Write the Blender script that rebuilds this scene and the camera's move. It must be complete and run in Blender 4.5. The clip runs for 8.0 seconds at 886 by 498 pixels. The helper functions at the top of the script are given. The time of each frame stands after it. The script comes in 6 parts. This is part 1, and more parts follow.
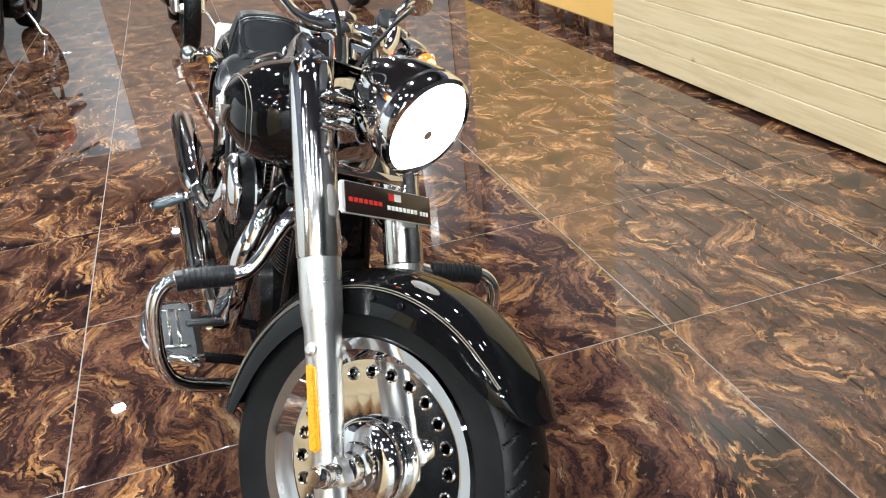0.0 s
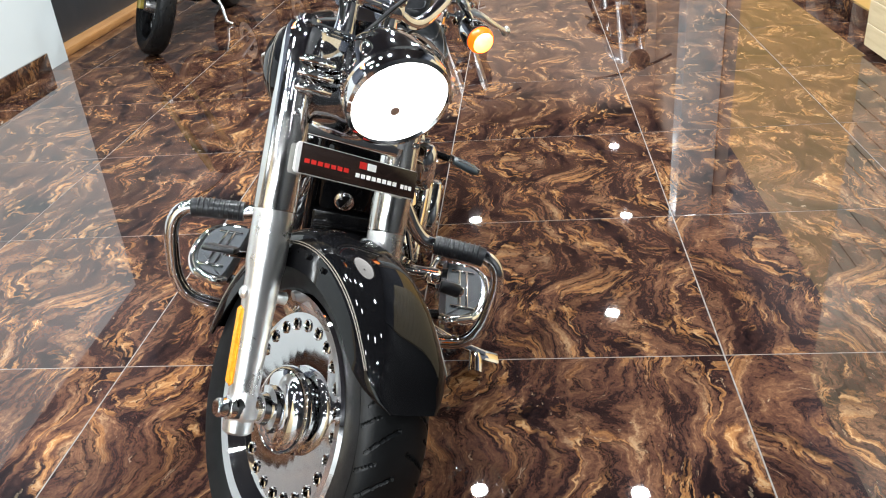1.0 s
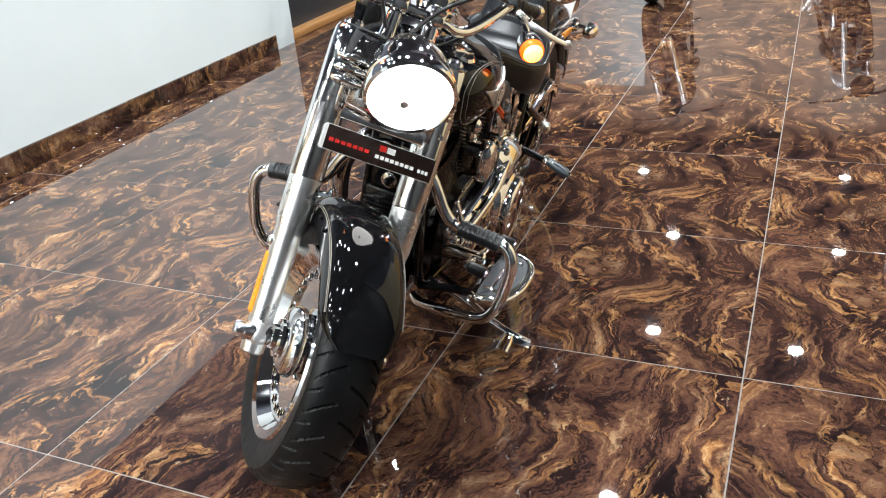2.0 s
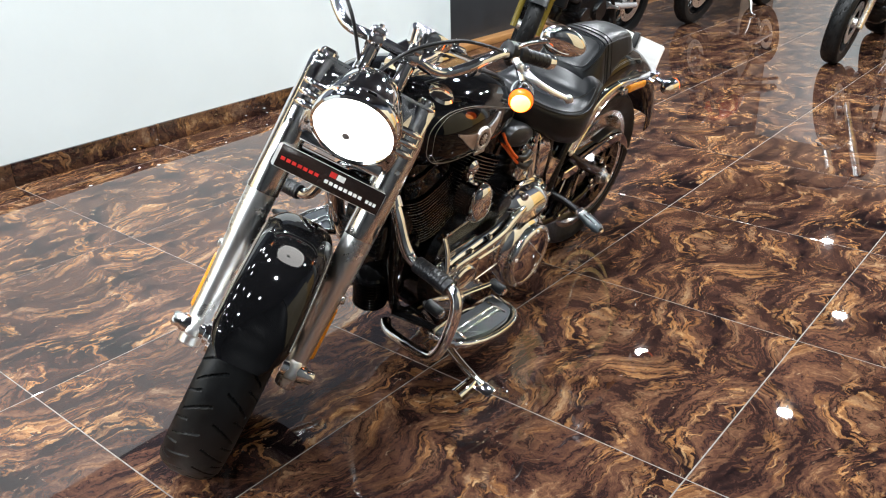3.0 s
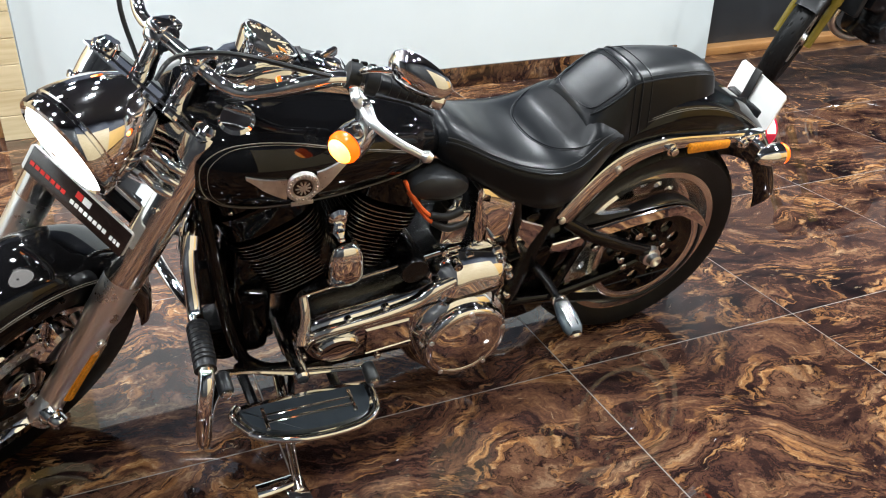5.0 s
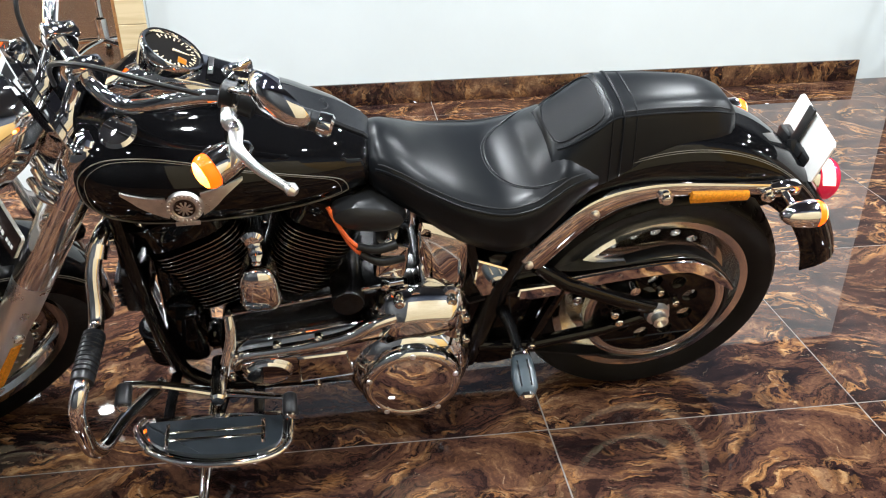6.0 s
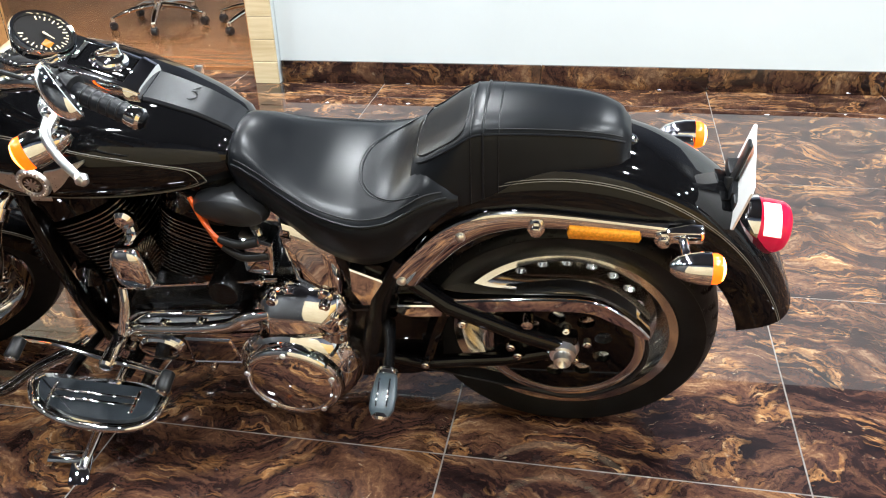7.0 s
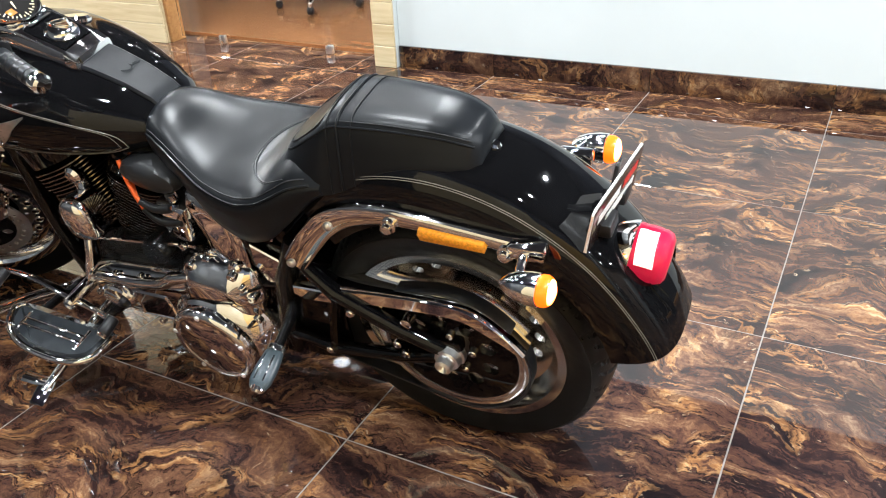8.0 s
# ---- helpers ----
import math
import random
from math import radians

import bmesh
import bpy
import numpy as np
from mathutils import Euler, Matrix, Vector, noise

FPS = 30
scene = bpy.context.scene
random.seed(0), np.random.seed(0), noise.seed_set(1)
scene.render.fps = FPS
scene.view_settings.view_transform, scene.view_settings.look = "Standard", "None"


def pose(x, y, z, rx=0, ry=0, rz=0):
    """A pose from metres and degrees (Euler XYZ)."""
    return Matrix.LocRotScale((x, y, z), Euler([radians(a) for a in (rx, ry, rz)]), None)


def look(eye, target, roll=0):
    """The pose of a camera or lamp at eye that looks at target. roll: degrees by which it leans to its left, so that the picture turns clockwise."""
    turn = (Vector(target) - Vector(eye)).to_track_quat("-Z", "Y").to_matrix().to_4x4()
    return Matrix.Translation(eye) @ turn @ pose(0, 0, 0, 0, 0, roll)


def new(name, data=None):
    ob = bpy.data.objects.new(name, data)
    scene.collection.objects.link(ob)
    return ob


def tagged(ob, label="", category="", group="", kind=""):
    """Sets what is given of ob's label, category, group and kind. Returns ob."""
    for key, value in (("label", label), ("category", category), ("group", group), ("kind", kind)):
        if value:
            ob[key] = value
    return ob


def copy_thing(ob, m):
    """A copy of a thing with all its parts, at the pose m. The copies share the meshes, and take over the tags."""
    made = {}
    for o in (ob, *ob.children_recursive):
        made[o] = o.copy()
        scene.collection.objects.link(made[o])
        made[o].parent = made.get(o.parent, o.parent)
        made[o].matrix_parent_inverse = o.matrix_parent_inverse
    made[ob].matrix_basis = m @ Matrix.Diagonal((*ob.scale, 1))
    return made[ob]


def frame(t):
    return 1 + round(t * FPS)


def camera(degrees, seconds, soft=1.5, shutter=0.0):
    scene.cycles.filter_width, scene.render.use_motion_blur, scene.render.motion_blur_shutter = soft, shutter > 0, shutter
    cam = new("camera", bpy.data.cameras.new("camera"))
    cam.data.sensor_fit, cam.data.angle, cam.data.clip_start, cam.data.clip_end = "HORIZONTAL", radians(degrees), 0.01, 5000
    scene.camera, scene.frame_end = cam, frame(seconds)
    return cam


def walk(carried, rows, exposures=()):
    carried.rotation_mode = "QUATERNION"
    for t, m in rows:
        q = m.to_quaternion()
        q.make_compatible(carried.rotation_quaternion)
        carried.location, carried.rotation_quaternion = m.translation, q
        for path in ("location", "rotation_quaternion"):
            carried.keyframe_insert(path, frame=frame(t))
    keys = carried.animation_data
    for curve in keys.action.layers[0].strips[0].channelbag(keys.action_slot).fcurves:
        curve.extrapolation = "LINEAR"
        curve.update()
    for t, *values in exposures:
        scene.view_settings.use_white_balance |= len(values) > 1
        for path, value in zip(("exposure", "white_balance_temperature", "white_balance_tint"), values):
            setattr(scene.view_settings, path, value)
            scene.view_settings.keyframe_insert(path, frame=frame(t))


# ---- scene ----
cam = camera(56.4, 8.0, 1.1)
PATH = [
    (0, (-0.276, -2.517, 1.293), (0.186, -0.793, 0.392), -6.5),
    (0.5, (0.043, -2.561, 1.3), (0.153, -0.797, 0.364), -6.8),
    (1, (0.325, -2.568, 1.288), (0.109, -0.818, 0.344), -5.3),
    (1.2, (0.423, -2.587, 1.302), (0.085, -0.855, 0.362), -5.6),
    (2.3, (1.027, -2.691, 1.322), (0.168, -1.115, 0.439), -4.4),
    (2.5, (1.132, -2.599, 1.327), (0.216, -1.05, 0.454), -3.6),
    (3, (1.369, -2.357, 1.336), (0.201, -0.965, 0.501), -1.4),
    (3.5, (1.529, -2.08, 1.347), (0.218, -0.84, 0.484), 1.2),
    (4, (1.53, -1.739, 1.333), (0.103, -0.648, 0.453), -0.0),
    (4.5, (1.578, -1.4, 1.325), (0.028, -0.486, 0.451), 0.3),
    (5, (1.573, -1.07, 1.317), (-0.06, -0.355, 0.41), 1.0),
    (5.2, (1.545, -0.929, 1.309), (-0.116, -0.27, 0.411), 1.0),
    (6.3, (1.529, -0.234, 1.334), (-0.231, -0.179, 0.387), -0.3),
    (6.5, (1.475, -0.077, 1.326), (-0.282, -0.1, 0.372), 0.1),
    (7, (1.392, 0.3, 1.347), (-0.313, -0.051, 0.363), -1.9),
    (7.5, (1.341, 0.654, 1.346), (-0.286, 0.03, 0.363), -2.7),
    (8, (1.167, 0.926, 1.325), (-0.358, 0.085, 0.343), -3.0),
]
walk(cam, [(t, look(eye, target, roll)) for t, eye, target, roll in PATH], exposures=[(0.0, -0.02), (1.0, 0.08), (2.5, 0.03), (3.0, 0.10), (4.0, 0.06), (5.0, 0.10), (6.5, 0.29), (8.0, 0.33)])

# ---- light ----
CEIL = 3.1
world = bpy.data.worlds.new("world")
world.use_nodes = True
world.node_tree.nodes["Background"].inputs[0].default_value = (0.6, 0.7, 0.8, 1)
world.node_tree.nodes["Background"].inputs[1].default_value = 0.05
scene.world = world


def downlight_lamp(x, y, watts):
    data = bpy.data.lights.new("downlight_lamp", "AREA")
    data.shape, data.size, data.energy, data.color = "DISK", 0.12, watts, (0.90, 0.96, 1.0)
    data.spread = radians(175)
    ob = new("downlight_lamp", data)
    ob.matrix_world = pose(x, y, CEIL - 0.012)
    return ob


# the three past y = -5 are added, to wash the unseen white end wall
LAMPS = [(-1.75, 1.72), (-0.12, 1.85), (1.02, 1.82), (-1.66, 4.30), (-0.20, 4.15), (1.06, 4.15), (-0.34, 6.25), (1.42, 6.22), (-1.03, 8.15), (1.50, 8.40),
         (-1.75, -0.5), (-0.12, -0.5), (1.05, -0.5), (-1.75, -2.7), (1.05, -2.7), (-0.35, -5.1), (-1.3, -5.3), (-2.2, -5.1), (-4.3, -2.6)]
# the shop front's rows of small lights, which the chrome mirrors
dice = random.Random(11)
ROWS_OF_LIGHTS = [(-2.3 + 0.80 * i + dice.uniform(-0.2, 0.2), -0.6 - 0.80 * j + dice.uniform(-0.2, 0.2)) for j in range(4) for i in range(3)] + [(0.6, -1.9), (1.5, -1.5), (0.3, -3.6), (1.6, -3.9), (-1.2, -4.6)]
for lx, ly in LAMPS:
    downlight_lamp(lx, ly, 75 if ly < -5 else 40 if lx < -1.5 and ly < 3 else 25 if lx > 1.0 and ly < 1 else 46 if lx > 1.0 and ly > 1 else 62 if ly > 1.5 else 48)


# ---- materials ----
def material(name, color=(0.5, 0.5, 0.5), rough=0.5, metal=0.0, **extra):
    m = bpy.data.materials.new(name)
    m.use_nodes = True
    b = m.node_tree.nodes["Principled BSDF"]
    b.inputs["Base Color"].default_value = (*color, 1)
    b.inputs["Roughness"].default_value = rough
    b.inputs["Metallic"].default_value = metal
    for key, value in extra.items():
        b.inputs[key.replace("_", " ")].default_value = value
    return m


def nodes_of(m):
    t = m.node_tree
    return t.nodes, t.links, t.nodes["Principled BSDF"]


def noise_node(n, l, vec, scale, detail=5.0, rough=0.55, distort=0.0):
    k = n.new("ShaderNodeTexNoise")
    k.inputs["Scale"].default_value, k.inputs["Detail"].default_value = scale, detail
    k.inputs["Roughness"].default_value, k.inputs["Distortion"].default_value = rough, distort
    if vec is not None:
        l.new(vec, k.inputs["Vector"])
    return k


def ramp_node(n, l, fac, stops):
    k = n.new("ShaderNodeValToRGB")
    while len(k.color_ramp.elements) < len(stops):
        k.color_ramp.elements.new(0.5)
    for e, (p, c) in zip(k.color_ramp.elements, stops):
        e.position, e.color = p, (*c, 1) if len(c) == 3 else c
    l.new(fac, k.inputs[0])
    return k


def vary(m, scale, amount, bump=0.0, bump_scale=None, rough_amount=0.0):
    """Uneven colour, gloss and fine relief on a plain material."""
    n, l, b = nodes_of(m)
    tc = n.new("ShaderNodeTexCoord")
    a = noise_node(n, l, tc.outputs["Object"], scale, 6)
    base = tuple(b.inputs["Base Color"].default_value)[:3]
    r = ramp_node(n, l, a.outputs["Fac"], [(0.3, [c * (1 - amount) for c in base]), (0.7, [min(1, c * (1 + amount)) for c in base])])
    l.new(r.outputs[0], b.inputs["Base Color"])
    if rough_amount:
        k = n.new("ShaderNodeMapRange")
        k.inputs[1].default_value, k.inputs[2].default_value = 0.3, 0.7
        v = b.inputs["Roughness"].default_value
        k.inputs[3].default_value, k.inputs[4].default_value = max(0.01, v - rough_amount), v + rough_amount
        g = noise_node(n, l, tc.outputs["Object"], scale * 2.7, 4)
        l.new(g.outputs["Fac"], k.inputs[0])
        l.new(k.outputs[0], b.inputs["Roughness"])
    if bump:
        g = noise_node(n, l, tc.outputs["Object"], bump_scale or scale * 8, 4)
        q = n.new("ShaderNodeBump")
        q.inputs["Strength"].default_value, q.inputs["Distance"].default_value = bump, 0.002
        l.new(g.outputs["Fac"], q.inputs["Height"])
        l.new(q.outputs[0], b.inputs["Normal"])
    return m


def marble(name, dark=1.0, variants=3):
    """Polished brown stone: crumpled near-black to rust bands, gold veins and pale flecks. A few prints repeat."""
    m = material(name, rough=0.02)
    n, l, b = nodes_of(m)
    b.inputs["Specular IOR Level"].default_value = 0.56
    tc, info = n.new("ShaderNodeTexCoord"), n.new("ShaderNodeObjectInfo")

    def math_node(op, x, y):
        k = n.new("ShaderNodeMath")
        k.operation = op
        for i, v in enumerate((x, y)):
            if isinstance(v, (int, float)):
                k.inputs[i].default_value = v
            else:
                l.new(v, k.inputs[i])
        return k.outputs[0]

    def vec_node(op, x, y, z):
        k = n.new("ShaderNodeVectorMath")
        k.operation = op
        l.new(x, k.inputs[0])
        k.inputs[1].default_value = y
        if z is not None:
            l.new(z, k.inputs[2])
        return k.outputs[0]

    def mix_node(fac, x, y, blend="MIX"):
        k = n.new("ShaderNodeMix")
        k.data_type, k.blend_type = "RGBA", blend
        for i, v in ((0, fac), (6, x), (7, y)):
            if isinstance(v, (int, float)):
                k.inputs[i].default_value = v
            elif isinstance(v, tuple):
                k.inputs[i].default_value = (*v, 1)
            else:
                l.new(v, k.inputs[i])
        return k.outputs[2]

    d = dark
    pick = math_node("FLOOR", math_node("MULTIPLY", info.outputs["Random"], variants), 0.0)
    off = vec_node("MULTIPLY_ADD", pick, (37.3, 53.1, 11.7), tc.outputs["Object"])
    big = noise_node(n, l, off, 2.3, 1.0, 0.5)
    mid = noise_node(n, l, off, 8.0, 2, 0.55)
    tiny = noise_node(n, l, off, 26.0, 4, 0.62)
    warp = vec_node("MULTIPLY_ADD", big.outputs["Color"], (0.52, 0.52, 0.0), off)
    warp = vec_node("MULTIPLY_ADD", mid.outputs["Color"], (0.10, 0.10, 0.0), warp)
    warp = vec_node("MULTIPLY_ADD", tiny.outputs["Color"], (0.044, 0.044, 0.0), warp)
    flow = vec_node("MULTIPLY", warp, (15.0, 4.4, 4.0), None)
    body = noise_node(n, l, flow, 1.0, 9, 0.68, 0.5)
    fine = noise_node(n, l, flow, 4.6, 7, 0.74)
    grain = noise_node(n, l, off, 85.0, 5, 0.70, 0.6)
    patch = noise_node(n, l, warp, 4.8, 3, 0.5)
    tone = math_node("ADD", math_node("MULTIPLY", body.outputs["Fac"], 0.52), math_node("MULTIPLY", fine.outputs["Fac"], 0.26))
    tone = math_node("ADD", tone, math_node("MULTIPLY", patch.outputs["Fac"], 0.22))
    tone = math_node("ADD", tone, math_node("MULTIPLY", grain.outputs["Fac"], 0.12))
    r1 = ramp_node(n, l, tone, [(0.47, (0.009491 * d, 0.005825 * d, 0.006236 * d)), (0.525, (0.03227 * d, 0.01546 * d, 0.01314 * d)), (0.57, (0.07593 * d, 0.03389 * d, 0.02227 * d)), (0.62, (0.1518 * d, 0.07414 * d, 0.04009 * d)), (0.68, (0.3132 * d, 0.1906 * d, 0.1058 * d))])
    # gold veins run along the folds, in short crumpled pieces
    fold = noise_node(n, l, flow, 0.72, 8, 0.64, 0.9)
    ridge = math_node("ABSOLUTE", math_node("SUBTRACT", fold.outputs["Fac"], 0.5), 0.0)
    vein = ramp_node(n, l, ridge, [(0.0, (1, 1, 1)), (0.018, (0.8, 0.8, 0.8)), (0.038, (0, 0, 0))])
    gate = noise_node(n, l, warp, 7.5, 3)
    gr = ramp_node(n, l, gate.outputs["Fac"], [(0.47, (0, 0, 0)), (0.58, (0.9, 0.9, 0.9))])
    gcol = ramp_node(n, l, fine.outputs["Fac"], [(0.34, (0.10 * d, 0.036 * d, 0.016 * d)), (0.52, (0.34 * d, 0.160 * d, 0.060 * d)), (0.68, (0.62 * d, 0.41 * d, 0.21 * d))])
    col = mix_node(math_node("MULTIPLY", vein.outputs[0], gr.outputs[0]), r1.outputs[0], gcol.outputs[0])
    # dark seams beside the veins, and pale flecks
    seam_r = math_node("ABSOLUTE", math_node("SUBTRACT", fold.outputs["Fac"], 0.545), 0.0)
    sm = ramp_node(n, l, seam_r, [(0.0, (0.75, 0.75, 0.75)), (0.018, (0, 0, 0))])
    col = mix_node(sm.outputs[0], col, (0.011 * d, 0.006 * d, 0.006 * d))
    speck = noise_node(n, l, flow, 5.2, 4, 0.65)
    sr = ramp_node(n, l, speck.outputs["Fac"], [(0.66, (0, 0, 0)), (0.70, (0.7, 0.7, 0.7))])
    col = mix_node(sr.outputs[0], col, (0.42 * d, 0.31 * d, 0.20 * d))
    cloud = noise_node(n, l, off, 2.6, 3)
    cl = ramp_node(n, l, cloud.outputs["Fac"], [(0.36, (0.66, 0.66, 0.72)), (0.64, (1.20, 1.21, 1.20))])
    col = mix_node(1.0, col, cl.outputs[0], "MULTIPLY")
    l.new(col, b.inputs["Base Color"])
    smear = noise_node(n, l, tc.outputs["Object"], 3.0, 5)
    k = n.new("ShaderNodeMapRange")
    k.inputs[1].default_value, k.inputs[2].default_value, k.inputs[3].default_value, k.inputs[4].default_value = 0.35, 0.7, 0.008, 0.022
    l.new(smear.outputs["Fac"], k.inputs[0])
    l.new(k.outputs[0], b.inputs["Roughness"])
    return m


def wood(name, light, deep, knots=True, rough=0.4, axis=1):
    """Sawn boards: long grain along one axis, with knots."""
    m = material(name, rough=rough)
    n, l, b = nodes_of(m)
    tc, info = n.new("ShaderNodeTexCoord"), n.new("ShaderNodeObjectInfo")
    off = n.new("ShaderNodeVectorMath")
    off.operation = "MULTIPLY_ADD"
    off.inputs[1].default_value = (19.0, 7.0, 31.0)
    l.new(info.outputs["Random"], off.inputs[0])
    l.new(tc.outputs["Object"], off.inputs[2])
    st = n.new("ShaderNodeVectorMath")
    st.operation = "MULTIPLY"
    s = [14.0, 14.0, 14.0]
    s[axis] = 0.9
    st.inputs[1].default_value = s
    l.new(off.outputs[0], st.inputs[0])
    g = noise_node(n, l, st.outputs[0], 2.6, 6, 0.6, 0.6)
    r = ramp_node(n, l, g.outputs["Fac"], [(0.3, deep), (0.55, light), (0.75, [min(1, c * 1.06) for c in light])])
    last = r.outputs[0]
    if knots:
        v = n.new("ShaderNodeTexVoronoi")
        v.inputs["Scale"].default_value = 3.6
        l.new(off.outputs[0], v.inputs["Vector"])
        kr = ramp_node(n, l, v.outputs["Distance"], [(0.02, (1, 1, 1)), (0.06, (0.35, 0.35, 0.35)), (0.10, (0, 0, 0))])
        mix = n.new("ShaderNodeMix")
        mix.data_type = "RGBA"
        l.new(kr.outputs[0], mix.inputs[0])
        l.new(last, mix.inputs[6])
        mix.inputs[7].default_value = (0.30, 0.17, 0.07, 1)
        last = mix.outputs[2]
    l.new(last, b.inputs["Base Color"])
    q = n.new("ShaderNodeBump")
    q.inputs["Strength"].default_value, q.inputs["Distance"].default_value = 0.12, 0.002
    l.new(g.outputs["Fac"], q.inputs["Height"])
    l.new(q.outputs[0], b.inputs["Normal"])
    return m


def lit(name, color, strength, base=(0.8, 0.8, 0.8), rough=0.2):
    m = material(name, base, rough)
    b = m.node_tree.nodes["Principled BSDF"]
    b.inputs["Emission Color"].default_value = (*color, 1)
    b.inputs["Emission Strength"].default_value = strength
    return m


MARBLE = marble("polished_marble", 0.95)
SKIRT_STONE = marble("skirting_marble", 0.62, 40)
GROUT = vary(material("grout", (0.21, 0.19, 0.175), 0.7), 30, 0.25, 0.3)
WHITE_PAINT = vary(material("white_wall_paint", (0.555, 0.60, 0.605), 0.45), 1.7, 0.025, 0.06, 90)
YELLOW_PAINT = vary(material("ochre_wall_paint", (0.66, 0.40, 0.12), 0.5), 1.5, 0.06, 0.06, 90)
BROWN_PAINT = vary(material("brown_wall_paint", (0.36, 0.27, 0.21), 0.5), 1.5, 0.12, 0.06, 90)
CEILING_PAINT = vary(material("ceiling_paint", (0.026, 0.033, 0.052), 0.6), 1.2, 0.08)
DARK_PANEL = vary(material("dark_glossy_panel", (0.018, 0.020, 0.023), 0.42), 2.0, 0.2, rough_amount=0.05)
PINE = wood("pale_pine", (0.58, 0.47, 0.29), (0.47, 0.36, 0.20), True, 0.42, 1)
OAK_TRIM = wood("orange_oak_trim", (0.42, 0.21, 0.075), (0.30, 0.13, 0.04), False, 0.35, 1)
LAMINATE = wood("laminate_floor", (0.21, 0.085, 0.032), (0.11, 0.042, 0.016), False, 0.14, 1)
CHROME = vary(material("chrome", (0.80, 0.80, 0.81), 0.045, 1.0), 9, 0.03, rough_amount=0.018)
STEEL = vary(material("brushed_aluminium", (0.90, 0.90, 0.89), 0.29, 1.0), 7, 0.03, rough_amount=0.03)
POLISHED = vary(material("polished_alloy", (0.78, 0.77, 0.75), 0.14, 1.0), 14, 0.05, rough_amount=0.03)
BLACK_GLOSS = vary(material("black_lacquer", (0.0035, 0.0035, 0.004), 0.03, Specular_IOR_Level=0.32), 5, 0.25, rough_amount=0.012)
BLACK_METAL = vary(material("black_powder_coat", (0.0040, 0.0040, 0.0045), 0.22, Specular_IOR_Level=0.3), 14, 0.3, 0.02, 300, 0.05)
SATIN_BLACK = vary(material("satin_black_plastic", (0.010, 0.0105, 0.0115), 0.38, Specular_IOR_Level=0.3), 30, 0.2, 0.1, 400, 0.06)
GREY_PLASTIC = vary(material("dark_grey_cover", (0.020, 0.021, 0.023), 0.34, Specular_IOR_Level=0.3), 12, 0.12, 0.06, 300)
LEATHER = vary(material("black_leather", (0.0060, 0.0070, 0.0086), 0.31, Specular_IOR_Level=0.20), 6, 0.25, 0.035, 260, 0.02)
LEATHER_STRIP = vary(material("matte_leather", (0.007, 0.008, 0.010), 0.38, Specular_IOR_Level=0.25), 16, 0.2, 0.08, 420, 0.06)
THREAD = material("seam_thread", (0.016, 0.017, 0.02), 0.6)
RUBBER = vary(material("tyre_rubber", (0.0055, 0.0060, 0.0065), 0.42, Specular_IOR_Level=0.2), 18, 0.3, 0.12, 250, 0.06)
BOARD_RUBBER = vary(material("blue_black_rubber", (0.014, 0.019, 0.024), 0.45, Specular_IOR_Level=0.25), 18, 0.2, 0.12, 300)
PEG_RUBBER = vary(material("blue_grey_rubber", (0.045, 0.062, 0.074), 0.30), 18, 0.2, 0.15, 300)
PAD_RUBBER = vary(material("ribbed_rubber", (0.010, 0.011, 0.013), 0.30, Specular_IOR_Level=0.35), 18, 0.2, 0.15, 300)
FIN_EDGE = vary(material("fin_edge", (0.24, 0.232, 0.22), 0.25, 1.0), 30, 0.2)
GOLD_LINE = material("cream_pinstripe", (0.17, 0.15, 0.125), 0.4)
PEWTER = vary(material("pewter_badge", (0.62, 0.60, 0.57), 0.32, 1.0), 60, 0.15, 0.25, 160, 0.06)
AMBER_LIT = lit("amber_lens_lit", (1.0, 0.10, 0.002), 2.0, (0.6, 0.12, 0.01))
AMBER_CORE = lit("amber_bulb_glow", (1.0, 0.27, 0.025), 9.0)
REFLECTOR = vary(material("amber_reflector", (0.80, 0.30, 0.02), 0.2), 200, 0.25)
RED_LENS = lit("red_lens_lit", (1.0, 0.025, 0.10), 0.20, (0.42, 0.008, 0.035), 0.06)
TAIL_GLOW = lit("tail_bulb_glow", (1.0, 0.42, 0.40), 1.2)
HEAD_GLOW = lit("headlight_glow", (1.0, 0.98, 0.95), 9.0)
DOWN_GLOW = lit("downlight_glow", (0.93, 0.97, 1.0), 110.0)
ORANGE_WIRE = material("orange_cable", (0.85, 0.13, 0.02), 0.35)
WHITE_PLASTIC = vary(material("white_plate", (0.72, 0.72, 0.70), 0.3), 8, 0.03)
PLATE_BLACK = vary(material("plate_black", (0.018, 0.010, 0.008), 0.18), 12, 0.2)
INK_RED = material("ink_red", (0.55, 0.02, 0.015), 0.4)
INK_WHITE = material("ink_white", (0.75, 0.75, 0.73), 0.4)
DIAL = material("dial_black", (0.006, 0.005, 0.0045), 0.5, Specular_IOR_Level=0.05)
DIAL_MARK = material("dial_cream", (0.75, 0.62, 0.42), 0.4)
DIAL_AMBER = lit("dial_amber", (1.0, 0.36, 0.02), 0.55, (0.10, 0.04, 0.005))
GREEN_GLOW = lit("green_telltale", (0.1, 1.0, 0.45), 0.5)
RED_PAINT = vary(material("red_lacquer", (0.22, 0.006, 0.006), 0.12, Coat_Weight=1.0), 4, 0.2)
YELLOW_METAL = vary(material("yellow_lacquer", (0.17, 0.125, 0.018), 0.25), 6, 0.15)
SILVER_PAINT = vary(material("silver_lacquer", (0.60, 0.61, 0.63), 0.25, 0.6), 6, 0.08)
GLASS = material("clear_glass", (0.96, 0.98, 0.97), 0.02, Transmission_Weight=1.0, IOR=1.45)


# ---- shaping helpers ----
def V(*a):
    return Vector(a)


